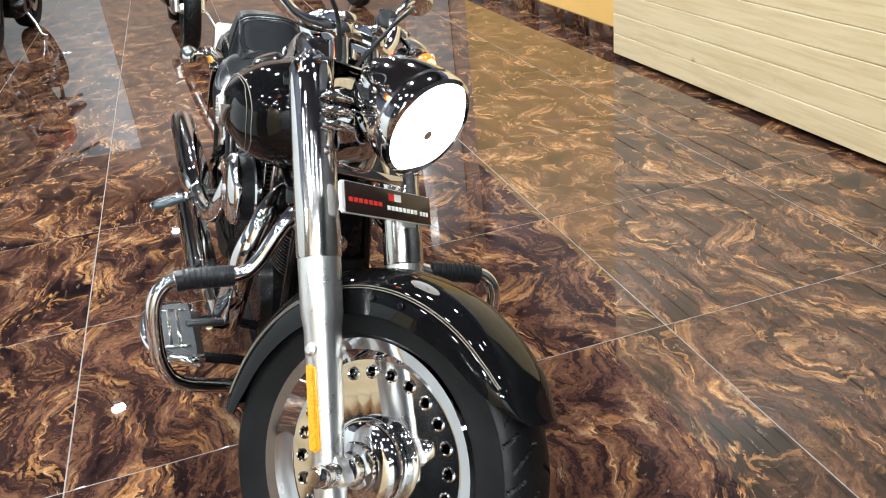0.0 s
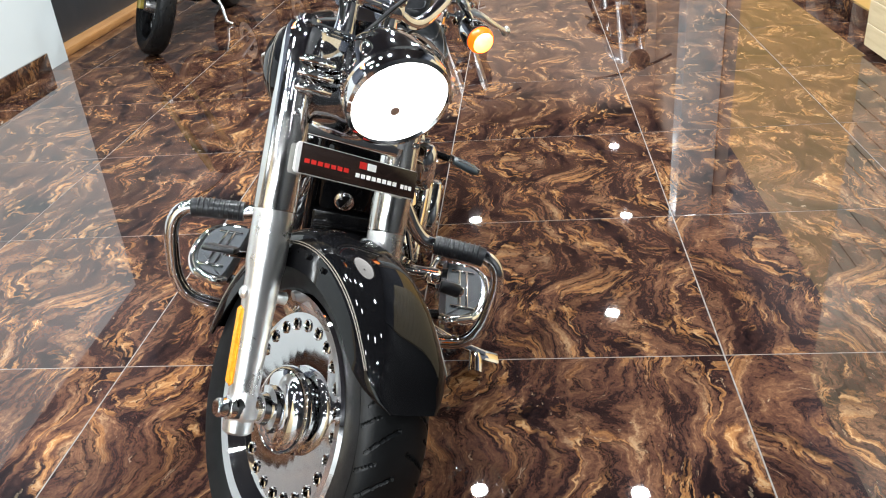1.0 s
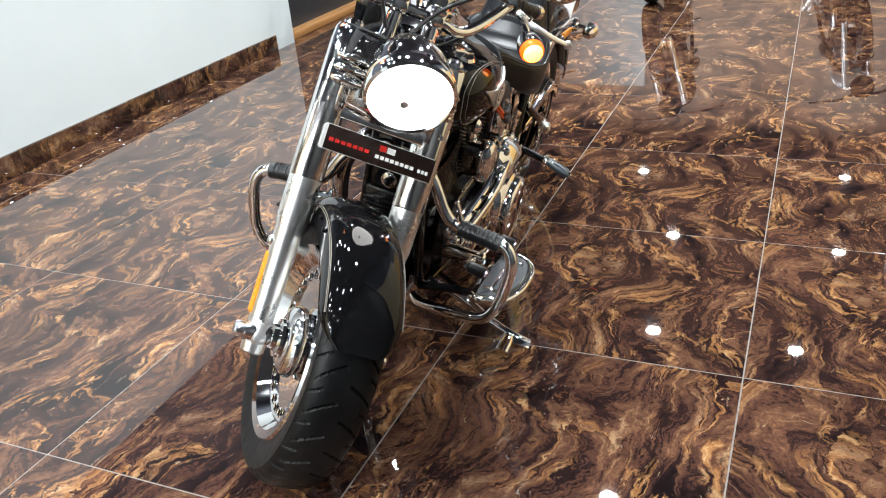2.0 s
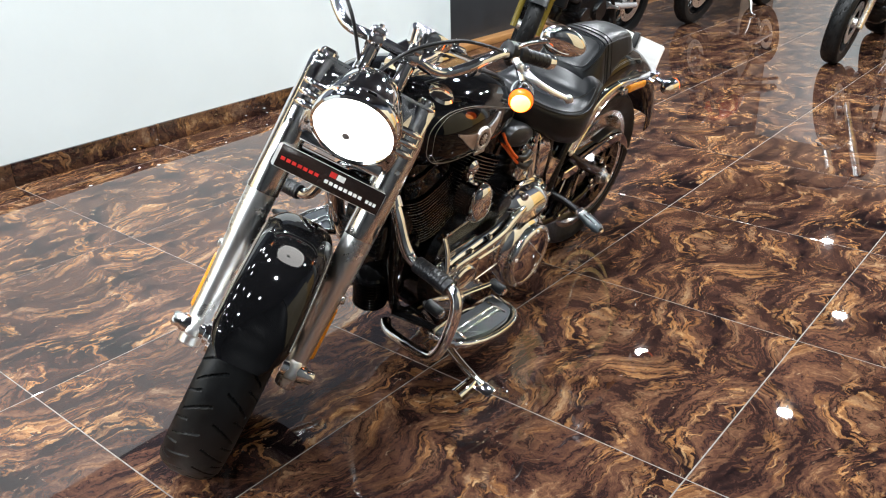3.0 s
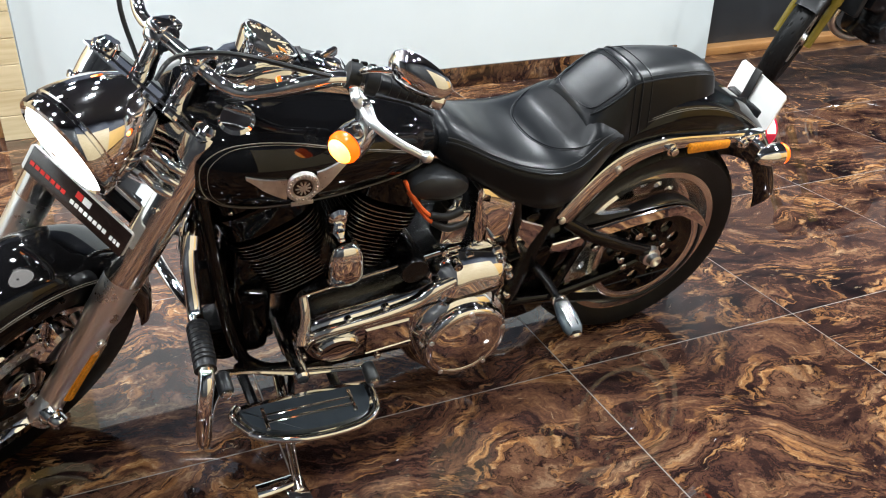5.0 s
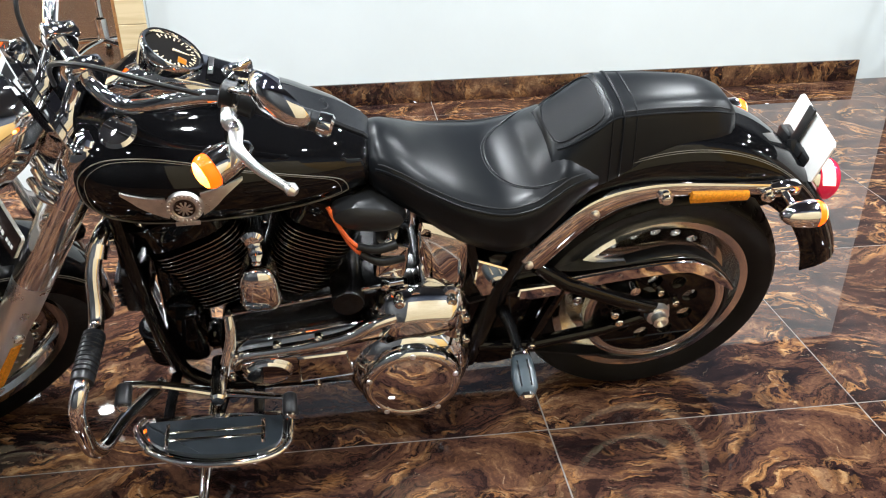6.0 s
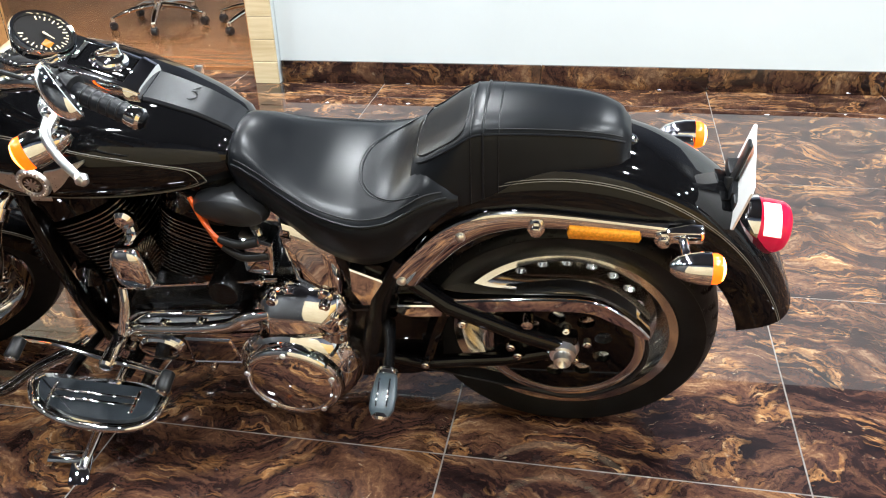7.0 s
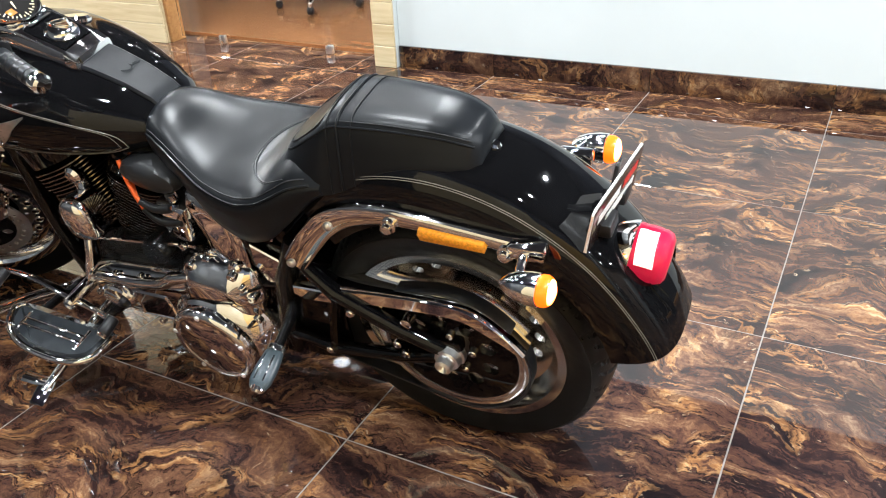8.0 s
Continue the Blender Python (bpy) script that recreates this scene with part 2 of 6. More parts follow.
def link_mesh(name, bm, mats, parent=None, label="", sharp=38, smooth=True):
    me = bpy.data.meshes.new(name)
    bm.normal_update()
    bm.to_mesh(me)
    bm.free()
    for m in mats if isinstance(mats, (list, tuple)) else [mats]:
        me.materials.append(m)
    if smooth:
        me.polygons.foreach_set("use_smooth", [True] * len(me.polygons))
        me.set_sharp_from_angle(angle=radians(sharp))
    ob = new(name, me)
    if parent is not None:
        ob.parent = parent
    if label:
        ob["label"] = label
    return ob


def part(name, bm, mats, parent, label="", sharp=38, m=None):
    """One mesh object under a thing or a part; m moves its shape first."""
    if m is not None:
        bm.transform(m)
    return link_mesh(name, bm, mats, parent, label, sharp)


def curve_points(pts, per=6, closed=False):
    """A smooth line through the given points."""
    p = [Vector(q) for q in pts]
    n, out = len(p), []
    for i in range(n if closed else n - 1):
        a, b, c, d = (p[(i + k) % n] if closed else p[min(max(i + k, 0), n - 1)] for k in (-1, 0, 1, 2))
        for j in range(per):
            t = j / per
            out.append(0.5 * (2 * b + (c - a) * t + (2 * a - 5 * b + 4 * c - d) * t * t + (3 * b - a - 3 * c + d) * t ** 3))
    if not closed:
        out.append(p[-1])
    return out


def tube(pts, r, seg=12, closed=False, smooth=0, flat=1.0, bm=None):
    """A round bar along a line; r is one radius or one for each point."""
    if smooth:
        k = len(pts)
        if isinstance(r, (list, tuple)):
            rr = list(r)
            r = []
            for i in range(k - 1):
                r += [rr[i] + (rr[i + 1] - rr[i]) * j / smooth for j in range(smooth)]
            r.append(rr[-1])
        pts = curve_points(pts, smooth, closed)
    pts = [Vector(q) for q in pts]
    n = len(pts)
    r = list(r) if isinstance(r, (list, tuple)) else [r] * n
    bm = bm or bmesh.new()
    rings, side = [], None
    for i in range(n):
        a, b = (pts[(i - 1) % n], pts[(i + 1) % n]) if closed else (pts[max(i - 1, 0)], pts[min(i + 1, n - 1)])
        d = (b - a).normalized()
        if side is None:
            side = d.cross(V(0, 0, 1) if abs(d.z) < 0.9 else V(1, 0, 0)).normalized()
        else:
            side = (side - d * side.dot(d)).normalized()
        up = d.cross(side)
        rings.append([bm.verts.new(pts[i] + r[i] * (math.cos(t) * side + flat * math.sin(t) * up)) for t in (2 * math.pi * k / seg for k in range(seg))])
    skin(bm, rings, closed)
    return bm


def skin(bm, rings, closed=False, caps=True):
    n, seg = len(rings), len(rings[0])
    for i in range(n if closed else n - 1):
        a, b = rings[i], rings[(i + 1) % n]
        for k in range(seg):
            bm.faces.new((a[k], a[(k + 1) % seg], b[(k + 1) % seg], b[k]))
    if caps and not closed:
        bm.faces.new(rings[0][::-1])
        bm.faces.new(rings[-1])


def frame_of(axis):
    d = Vector(axis).normalized()
    s = d.cross(V(0, 0, 1) if abs(d.z) < 0.9 else V(1, 0, 0)).normalized()
    return s, d.cross(s), d


def lathe(profile, at=(0, 0, 0), axis=(0, 1, 0), seg=32, closed=False, bm=None, squash=(1, 1)):
    """Turns (radius, height) pairs round an axis."""
    bm = bm or bmesh.new()
    s, u, d = frame_of(axis)
    at = Vector(at)
    rings = []
    for r, h in profile:
        r = max(r, 1e-5)
        rings.append([bm.verts.new(at + d * h + r * (squash[0] * math.cos(t) * s + squash[1] * math.sin(t) * u)) for t in (2 * math.pi * k / seg for k in range(seg))])
    skin(bm, rings, closed)
    bmesh.ops.recalc_face_normals(bm, faces=bm.faces[:])
    return bm


def loft(rings, caps=True, closed=False):
    bm = bmesh.new()
    skin(bm, [[bm.verts.new(q) for q in ring] for ring in rings], closed, caps)
    bmesh.ops.recalc_face_normals(bm, faces=bm.faces[:])
    return bm


def box(size, at=(0, 0, 0), bevel=0.0, turn=(0, 0, 0), seg=2, bm=None):
    b = bmesh.new()
    bmesh.ops.create_cube(b, size=1)
    bmesh.ops.scale(b, vec=size, verts=b.verts[:])
    if bevel:
        bmesh.ops.bevel(b, geom=b.edges[:], offset=bevel, segments=seg, profile=0.5, affect="EDGES")
    b.transform(pose(*at, *turn))
    if bm is None:
        return b
    return merge(bm, b)


def merge(bm, *others):
    for o in others:
        me = bpy.data.meshes.new("tmp")
        o.to_mesh(me)
        o.free()
        bm.from_mesh(me)
        bpy.data.meshes.remove(me)
    return bm


def offset_poly(pts, d):
    """Moves a closed outline inwards by d."""
    n, out = len(pts), []
    area = sum(pts[i][0] * pts[(i + 1) % n][1] - pts[(i + 1) % n][0] * pts[i][1] for i in range(n))
    s = 1 if area > 0 else -1
    for i in range(n):
        a, b, c = Vector(pts[i - 1]), Vector(pts[i]), Vector(pts[(i + 1) % n])
        e1, e2 = (b - a).normalized(), (c - b).normalized()
        nrm = (V(-e1.y, e1.x) + V(-e2.y, e2.x))
        nrm = nrm.normalized() * s / max(0.5, abs(math.cos(e1.angle_signed(e2, 0) / 2)) if e1.length and e2.length else 1)
        out.append((b + nrm * d)[:])
    return out


def smooth_outline(pts, per=5):
    return [(q.x, q.y) for q in curve_points([(a, b, 0) for a, b in pts], per, True)]


def slab(outline, steps, plane="fu"):
    """A plate from an outline in (f, u), or (f, l): steps of (inset, depth) from back to front."""
    rings = []
    for inset, h in steps:
        o = offset_poly(outline, inset) if inset else outline
        rings.append([(a, h, b) if plane == "fu" else (a, b, h) for a, b in o])
    return loft(rings)


def sgn_pow(v, e):
    return math.copysign(abs(v) ** e, v)


def ellipse_ring(f, w, h, uc, n=2.2, seg=40):
    out = []
    for k in range(seg):
        a = 2 * math.pi * k / seg
        out.append((f, w * sgn_pow(math.cos(a), 2 / n), uc + h * sgn_pow(math.sin(a), 2 / n)))
    return out


def interp(table, x):
    """Smooth reading of a table of rows (x, values...)."""
    t = sorted(table)
    if x <= t[0][0]:
        return t[0][1:]
    for i in range(len(t) - 1):
        if x <= t[i + 1][0]:
            k = (x - t[i][0]) / (t[i + 1][0] - t[i][0])
            p0, p1, p2, p3 = t[max(i - 1, 0)], t[i], t[i + 1], t[min(i + 2, len(t) - 1)]
            out = []
            for a, b, c, d in zip(p0[1:], p1[1:], p2[1:], p3[1:]):
                out.append(0.5 * (2 * b + (c - a) * k + (2 * a - 5 * b + 4 * c - d) * k * k + (3 * b - a - 3 * c + d) * k ** 3))
            return out
    return t[-1][1:]


def bolt_mesh(at, axis, r=0.008, h=0.006, seg=6):
    return lathe([(r, 0), (r, h * 0.8), (r * 0.8, h), (r * 0.35, h), (r * 0.3, h * 0.7)], at, axis, seg)


def holed_ring(r0, r1, rc, rh, count, at, axis, thick, bow=0.0, seg=12):
    """A disc between two radii with a ring of round holes through it."""
    bm = bmesh.new()
    s, u, d = frame_of(axis)
    at = Vector(at)
    half = math.pi / count

    def point(r, a, h):
        return at + d * (h + bow * (r - r0) / (r1 - r0)) + r * (math.cos(a) * s + math.sin(a) * u)

    for k in range(count):
        mid = 2 * math.pi * k / count
        outer, inner = [], []
        per = seg // 4
        edge = []
        for j in range(per):
            edge.append((r1, mid - half + 2 * half * j / per))
        for j in range(per):
            edge.append((r1 + (r0 - r1) * j / per, mid + half))
        for j in range(per):
            edge.append((r0, mid + half - 2 * half * j / per))
        for j in range(per):
            edge.append((r0 + (r1 - r0) * j / per, mid - half))
        # match the hole's points to the edge's points by bearing
        inner = []
        for r, a in edge:
            v = Vector(((a - mid) * rc, r - rc)).normalized() * rh
            inner.append((rc + v.y, mid + v.x / rc))
        top = [[bm.verts.new(point(r, a, h)) for r, a in line] for line, h in ((edge, thick / 2), (inner, thick / 2), (inner, -thick / 2), (edge, -thick / 2))]
        for x, y in zip(top, top[1:]):
            for j in range(len(edge)):
                q = (j + 1) % len(edge)
                bm.faces.new((x[j], x[q], y[q], y[j]))
    bmesh.ops.remove_doubles(bm, verts=bm.verts[:], dist=1e-5)
    bmesh.ops.recalc_face_normals(bm, faces=bm.faces[:])
    return bm


# ---- the showroom ----
def structure(name, bm, mats, label, category="wall", smooth=False):
    return tagged(link_mesh(name, bm, mats, None, "", 30, smooth), label, category, kind="structure")


X_W, X_E, Y_S, Y_N = -2.635, 2.20, -6.2, 9.6
# the west side runs a little askew to the joints of the floor
WEST_TURN = Matrix.Translation((X_W, 0, 0)) @ Matrix.Rotation(radians(1.6), 4, "Z") @ Matrix.Translation((-X_W, 0, 0))


def askew(ob):
    ob.matrix_world = WEST_TURN @ ob.matrix_world
    return ob


floor = structure("floor", box((5.9, 16.2, 0.1), (-0.3, 1.7, -0.0508)), GROUT, "brown marble tiled showroom floor with pale joints", "floor")
structure("ceiling", box((9.0, 12.4, 0.12), (-1.7, 3.7, CEIL + 0.06)), CEILING_PAINT, "dark showroom ceiling with many small downlights", "ceiling")
structure("ceiling_front", box((9.0, 4.0, 0.12), (-1.7, -4.5, CEIL + 0.06)), CEILING_PAINT, "dark ceiling towards the shop front", "ceiling")
W_TOP = 1.75
W_S, W_N = -1.35, 2.66
wall_west = askew(structure("wall_west", box((0.16, W_N - W_S, W_TOP), (X_W - 0.08, (W_N + W_S) / 2, W_TOP / 2)), WHITE_PAINT, "white painted wall above a brown marble skirting"))
part("wall_end_trim", box((0.03, 0.012, W_TOP - 0.11), (X_W - 0.035, W_N + 0.0065, 0.11 + (W_TOP - 0.11) / 2), 0.003), WHITE_PAINT, wall_west)
askew(structure("wall_west_upper", box((0.16, W_N - W_S + 0.16, CEIL - W_TOP), (X_W - 0.08, (W_N + W_S) / 2 - 0.08, (CEIL + W_TOP) / 2)), CEILING_PAINT, "dark band above the white wall"))
askew(structure("wall_west_panel", box((0.10, 6.9, CEIL), (X_W - 0.20, W_N + 3.45, CEIL / 2)), DARK_PANEL, "dark glossy panelled wall behind parked motorcycles"))
askew(structure("threshold", box((0.13, 6.9, 0.05), (X_W - 0.10, W_N + 0.004 + 3.45, 0.025), 0.006), OAK_TRIM, "orange oak kick board along the dark panel", "trim", True))
structure("wall_north", box((8.0, 0.16, CEIL), (-1.5, Y_N + 0.08, CEIL / 2)), BROWN_PAINT, "dark brown end wall of the showroom")
structure("door_white", box((1.3, 0.05, 2.3), (-1.95, Y_N - 0.03, 1.15), 0.006), WHITE_PAINT, "white closed door leaf in the end wall", "door", True)
structure("pillar", box((0.36, 0.40, CEIL), (2.01, 5.62, CEIL / 2), 0.01), WHITE_PAINT, "white painted pillar against the side wall", "pillar", True)
structure("wall_east", box((0.16, 3.10, W_TOP), (X_E + 0.08, 3.40, W_TOP / 2)), YELLOW_PAINT, "ochre painted wall above a brown marble skirting")
structure("wall_east_band", box((0.16, 3.10, CEIL - W_TOP), (X_E + 0.08, 3.40, (CEIL + W_TOP) / 2)), CEILING_PAINT, "dark band above the ochre wall")
structure("wall_east_far", box((0.16, 4.7, CEIL), (X_E + 0.08, 7.30, CEIL / 2)), BROWN_PAINT, "brown wall beyond the ochre wall")
# closes the unseen south-east side; dark to keep the lacquer's reflections black
structure("wall_east_dark", box((0.10, 8.2, CEIL), (X_E + 0.05, -2.2, CEIL / 2)), DARK_PANEL, "unseen dark side wall, added to keep reflections on the black fender low")
# unseen closing wall, made dark so the fender and chrome mirror little light
structure("wall_south", box((3.0, 0.16, CEIL), (1.30, Y_S - 0.08, CEIL / 2)), DARK_PANEL, "unseen dark end wall, added to keep reflections on the motorcycle dark")
# never in view: added white so fork and wheel chrome mirror something bright
structure("wall_south_white", box((5.95, 0.16, CEIL), (-3.18, Y_S - 0.08, CEIL / 2)), WHITE_PAINT, "unseen white end wall, added as a bright surface for the chrome to mirror")


def skirting(name, length, at, turn, label):
    ob = structure(name, box((0.018, length, 0.112), (0, 0, 0), 0.002), SKIRT_STONE, label, "baseboard", True)
    ob.matrix_world = pose(*at, 0, 0, turn)
    return ob


for k in range(6):
    y0, y1 = max(W_S + 0.004, -2.4 + 0.8 * k), min(W_N, -1.6 + 0.8 * k)
    if y1 - y0 > 0.05:
        askew(skirting("baseboard_west", y1 - y0 - 0.002, (X_W + 0.009, (y0 + y1) / 2, 0.057), 0, "brown marble skirting slab along the white wall"))
for k in range(5):
    y0, y1 = max(1.86, 1.6 + 0.8 * k), min(4.95, 2.4 + 0.8 * k)
    skirting("baseboard_east", y1 - y0 - 0.002, (X_E - 0.009, (y0 + y1) / 2, 0.057), 0, "brown marble skirting slab along the ochre wall")

# pine cladding along the east side, raised a little off the floor
cladding = structure("wall_east_cladding", box((0.10, 2.5, 2.09), (2.118, 0.57, 0.03 + 2.09 / 2)), PINE, "partition clad in pale knotty pine boards")


def pine_board(height, length):
    b = box((0.018, length, height), (0, 0, 0), 0.003, seg=1)
    me = bpy.data.meshes.new("board")
    b.to_mesh(me)
    b.free()
    me.materials.append(PINE)
    return me


structure("wall_east_upper", box((0.10, 2.5, CEIL - 2.13), (2.118, 0.57, (CEIL + 2.13) / 2)), CEILING_PAINT, "dark band above the pine cladding")
BOARD = pine_board(0.1144, 2.5)
for k in range(18):
    ob = new("board", BOARD)
    ob.parent = cladding
    ob.matrix_basis = pose(2.059, 0.57, 0.03 + 0.057 + 0.116 * k)

# office front: pine posts, glass and the room behind
SHORT_BOARD = pine_board(0.1144, 0.128)
post = askew(structure("wall_west_post", box((0.16, 0.13, W_TOP), (X_W - 0.045, -1.418, W_TOP / 2)), WHITE_PAINT, "pine clad post between glass and white wall", "post"))
for k in range(15):
    ob = new("board", SHORT_BOARD)
    ob.parent = post
    ob.matrix_basis = pose(X_W + 0.043, -1.418, 0.057 + 0.116 * k)
LONG_BOARD = pine_board(0.1144, 2.6)
clad_w = askew(structure("wall_west_cladding", box((0.14, 2.6, CEIL), (X_W - 0.06, -4.28, CEIL / 2)), PINE, "partition clad in pale pine boards beside the glass office front"))
for k in range(26):
    ob = new("board", LONG_BOARD)
    ob.parent = clad_w
    ob.matrix_basis = pose(X_W + 0.021, -4.28, 0.057 + 0.116 * k)
office = askew(structure("window_office", box((0.012, 1.44, CEIL - 0.1), (X_W - 0.09, -2.232, 0.02 + (CEIL - 0.1) / 2)), GLASS, "clear frameless glass office front in pine jambs", "window"))
office.visible_shadow = False
for y in (-1.497, -2.966):
    part("jamb", box((0.12, 0.022, CEIL), (X_W - 0.06, y, CEIL / 2), 0.003), OAK_TRIM, office)
for y in (-1.85, -2.62):
    part("glass_clip", box((0.03, 0.045, 0.05), (X_W - 0.075, y, 0.026), 0.006), STEEL, office)
structure("floor_office", box((3.4, 4.6, 0.02), (X_W - 0.11 - 1.7, -3.75, 0.008)), LAMINATE, "reddish brown laminate floor of the office", "floor")
structure("wall_office_back", box((0.1, 4.7, CEIL), (-6.2, -3.9, CEIL / 2)), BROWN_PAINT, "brown back wall of the office")
structure("wall_office_side", box((3.4, 0.1, CEIL), (-4.55, -1.36, CEIL / 2)), WHITE_PAINT, "white side wall of the office")


def downlight(x, y):
    ob = tagged(link_mesh("downlight", lathe([(0.062, 0), (0.085, 0.0), (0.088, -0.006), (0.080, -0.012), (0.064, -0.008)], (0, 0, 0), (0, 0, 1), 24, True), STEEL), "small round recessed ceiling downlight, switched on", "downlight", "ceiling downlights")
    part("lens", lathe([(0.0, -0.002), (0.062, -0.002), (0.062, -0.007), (0.0, -0.007)], (0, 0, 0), (0, 0, 1), 16), DOWN_GLOW, ob)
    ob.matrix_world = pose(x, y, CEIL)
    return ob


FIRST = downlight(*LAMPS[0])
# fittings for the three added wall-wash lamps too
for lx, ly in LAMPS[1:] + ROWS_OF_LIGHTS:
    copy_thing(FIRST, pose(lx, ly, CEIL) @ Matrix.Scale(dice.uniform(0.8, 1.25), 4))


# ---- the motorcycle ----
# f forward, l to its left, u up, from the foot of the rear wheel
bike = new("motorcycle")
tagged(bike, "black cruiser motorcycle with much chrome, leaning on its side stand", "motorcycle")
bike.matrix_world = pose(-0.2610, 0.2493, 0.003, -14.46, 0, -88.13)
# the front end turns left about the steering head
HEAD = V(1.28, 0, 0.80)
STEER = Matrix.Translation(HEAD) @ Matrix.Rotation(radians(36.4), 4, V(-0.53, 0.105, 0.842)) @ Matrix.Translation(-HEAD)


def tyre(at, R, half, rim, turns, bands=700):
    """A tyre with slanting tread grooves cut into it."""
    prof = []
    for k in range(5):
        t = k / 4
        prof.append((-half * (0.80 + 0.20 * math.sin(t * math.pi / 2)), rim + (R * 0.905 - rim) * t, None))
    for k in range(57):
        q = -1 + 2 * k / 56
        prof.append((half * 0.985 * math.sin(q * 1.25) / math.sin(1.25), R - 0.095 * R * abs(q) ** 2.3, q))
    for k in range(5):
        t = 1 - k / 4
        prof.append((half * (0.80 + 0.20 * math.sin(t * math.pi / 2)), rim + (R * 0.905 - rim) * t, None))
    prof.append((half * 0.6, rim + 0.004, None))
    prof.append((-half * 0.6, rim + 0.004, None))
    bm = bmesh.new()
    rings = []
    for i in range(bands):
        a = 2 * math.pi * i / bands
        ring = []
        for l, r, q in prof:
            if q is not None and 0.08 < abs(q) < 0.93:
                side = 0.5 if q > 0 else 0.0
                ph = (a / (2 * math.pi) * turns + side + 0.75 * abs(q) ** 1.4) % 1
                ph2 = (a / (2 * math.pi) * turns + side + 0.45 + 0.55 * abs(q)) % 1
                if ph < 0.060 and abs(q) < 0.82 or ph2 < 0.05 and abs(q) > 0.5:
                    r -= 0.0055
            ring.append(bm.verts.new((at[0] + r * math.cos(a), at[1] + l, at[2] + r * math.sin(a))))
        rings.append(ring)
    skin(bm, rings, True)
    bmesh.ops.recalc_face_normals(bm, faces=bm.faces[:])
    return bm


# rear wheel
RC, FC = (0, 0, 0.326), (1.635, 0, 0.321)
rear_wheel = part("rear_wheel", lathe([(0.222, -0.088), (0.240, -0.090), (0.243, -0.084), (0.226, -0.075), (0.206, -0.045), (0.203, 0.045), (0.226, 0.075), (0.243, 0.084), (0.240, 0.090), (0.222, 0.088),
                                       (0.198, 0.048), (0.195, -0.048)], RC, (0, 1, 0), 72, True), POLISHED, bike, "polished disc wheel with a ring of round holes")
part("tyre", tyre(RC, 0.326, 0.100, 0.236, 24, 320), RUBBER, rear_wheel, "black grooved tyre")
part("disc", holed_ring(0.075, 0.200, 0.163, 0.0125, 20, RC, (0, 1, 0), 0.014, 0.035, 24), POLISHED, rear_wheel)
part("hub", lathe([(0.0, -0.10), (0.045, -0.10), (0.050, -0.07), (0.078, -0.05), (0.080, 0.04), (0.060, 0.07), (0.055, 0.10), (0.0, 0.10)], RC, (0, 1, 0), 40), CHROME, rear_wheel)
part("brake_disc", holed_ring(0.095, 0.146, 0.122, 0.006, 24, V(0, -0.088, 0.326), (0, 1, 0), 0.006), STEEL, rear_wheel)
pulley = part("drive_pulley", holed_ring(0.030, 0.150, 0.088, 0.019, 9, V(0, 0.110, 0.326), (0, 1, 0), 0.016, 0.0, 16), BLACK_GLOSS, bike, "black drive pulley with a bright rim")
part("pulley_rim", lathe([(0.150, 0.100), (0.172, 0.100), (0.172, 0.121), (0.166, 0.123), (0.150, 0.119)], (0, 0, 0.326), (0, 1, 0), 72, True), POLISHED, pulley)
for k in range(5):
    a = 2 * math.pi * k / 5 + 0.4
    part("bolt", bolt_mesh((0.052 * math.cos(a), 0.117, 0.326 + 0.052 * math.sin(a)), (0, 1, 0), 0.009, 0.010, 10), CHROME, pulley)
part("axle_nut", lathe([(0.0, 0.16), (0.010, 0.172), (0.016, 0.168), (0.017, 0.150), (0.024, 0.149), (0.026, 0.132), (0.030, 0.131), (0.030, 0.118), (0, 0.118)], (0, 0, 0.326), (0, 1, 0), 12, squash=(1.15, 1.15)), STEEL, bike, "bright rear axle nut")
belt = part("drive_belt", loft([[(c[0] + r * math.cos(a), y, c[1] + r * math.sin(a)) for r, y in ((dr, 0.095), (dr + 0.006, 0.095), (dr + 0.006, 0.126), (dr, 0.126))]
                                for c, dr, a in [((0, 0.326), 0.173, math.radians(d)) for d in range(86, 275, 8)] + [((0.56, 0.33), 0.045, math.radians(d)) for d in range(-86, 88, 14)]], False, True), PAD_RUBBER, bike)

# belt guard: a chrome strip over the pulley
GUARD_LINE = curve_points([(0.345, 0, 0.447), (0.22, 0, 0.465), (0.09, 0, 0.482), (-0.03, 0, 0.489), (-0.09, 0, 0.472), (-0.14, 0, 0.430), (-0.172, 0, 0.390)], 5)


def guard_strip():
    rings = []
    n = len(GUARD_LINE)
    for i, q in enumerate(GUARD_LINE):
        d = (GUARD_LINE[min(i + 1, n - 1)] - GUARD_LINE[max(i - 1, 0)]).normalized()
        up = V(d.z, 0, -d.x)
        w = 0.030 * min(1, (1 - i / (n - 1)) * 3 + 0.15)
        a, b = q, q - up * w
        t = up * 0.004
        rings.append([tuple(v) for v in (V(b.x, 0.142, b.z), V(a.x, 0.142, a.z), V(a.x, 0.136, a.z) + t, V(a.x, 0.070, a.z) + t, V(a.x, 0.070, a.z), V(a.x, 0.137, a.z) - t, V(b.x, 0.137, b.z))])
    return loft(rings)


part("belt_guard", guard_strip(), CHROME, bike, "bent chrome belt guard")
part("belt_guard_clamp", lathe([(0.0, 0.155), (0.012, 0.152), (0.014, 0.128), (0.0, 0.128)], (0.075, 0, 0.420), (0, 1, 0), 12), CHROME, bike)

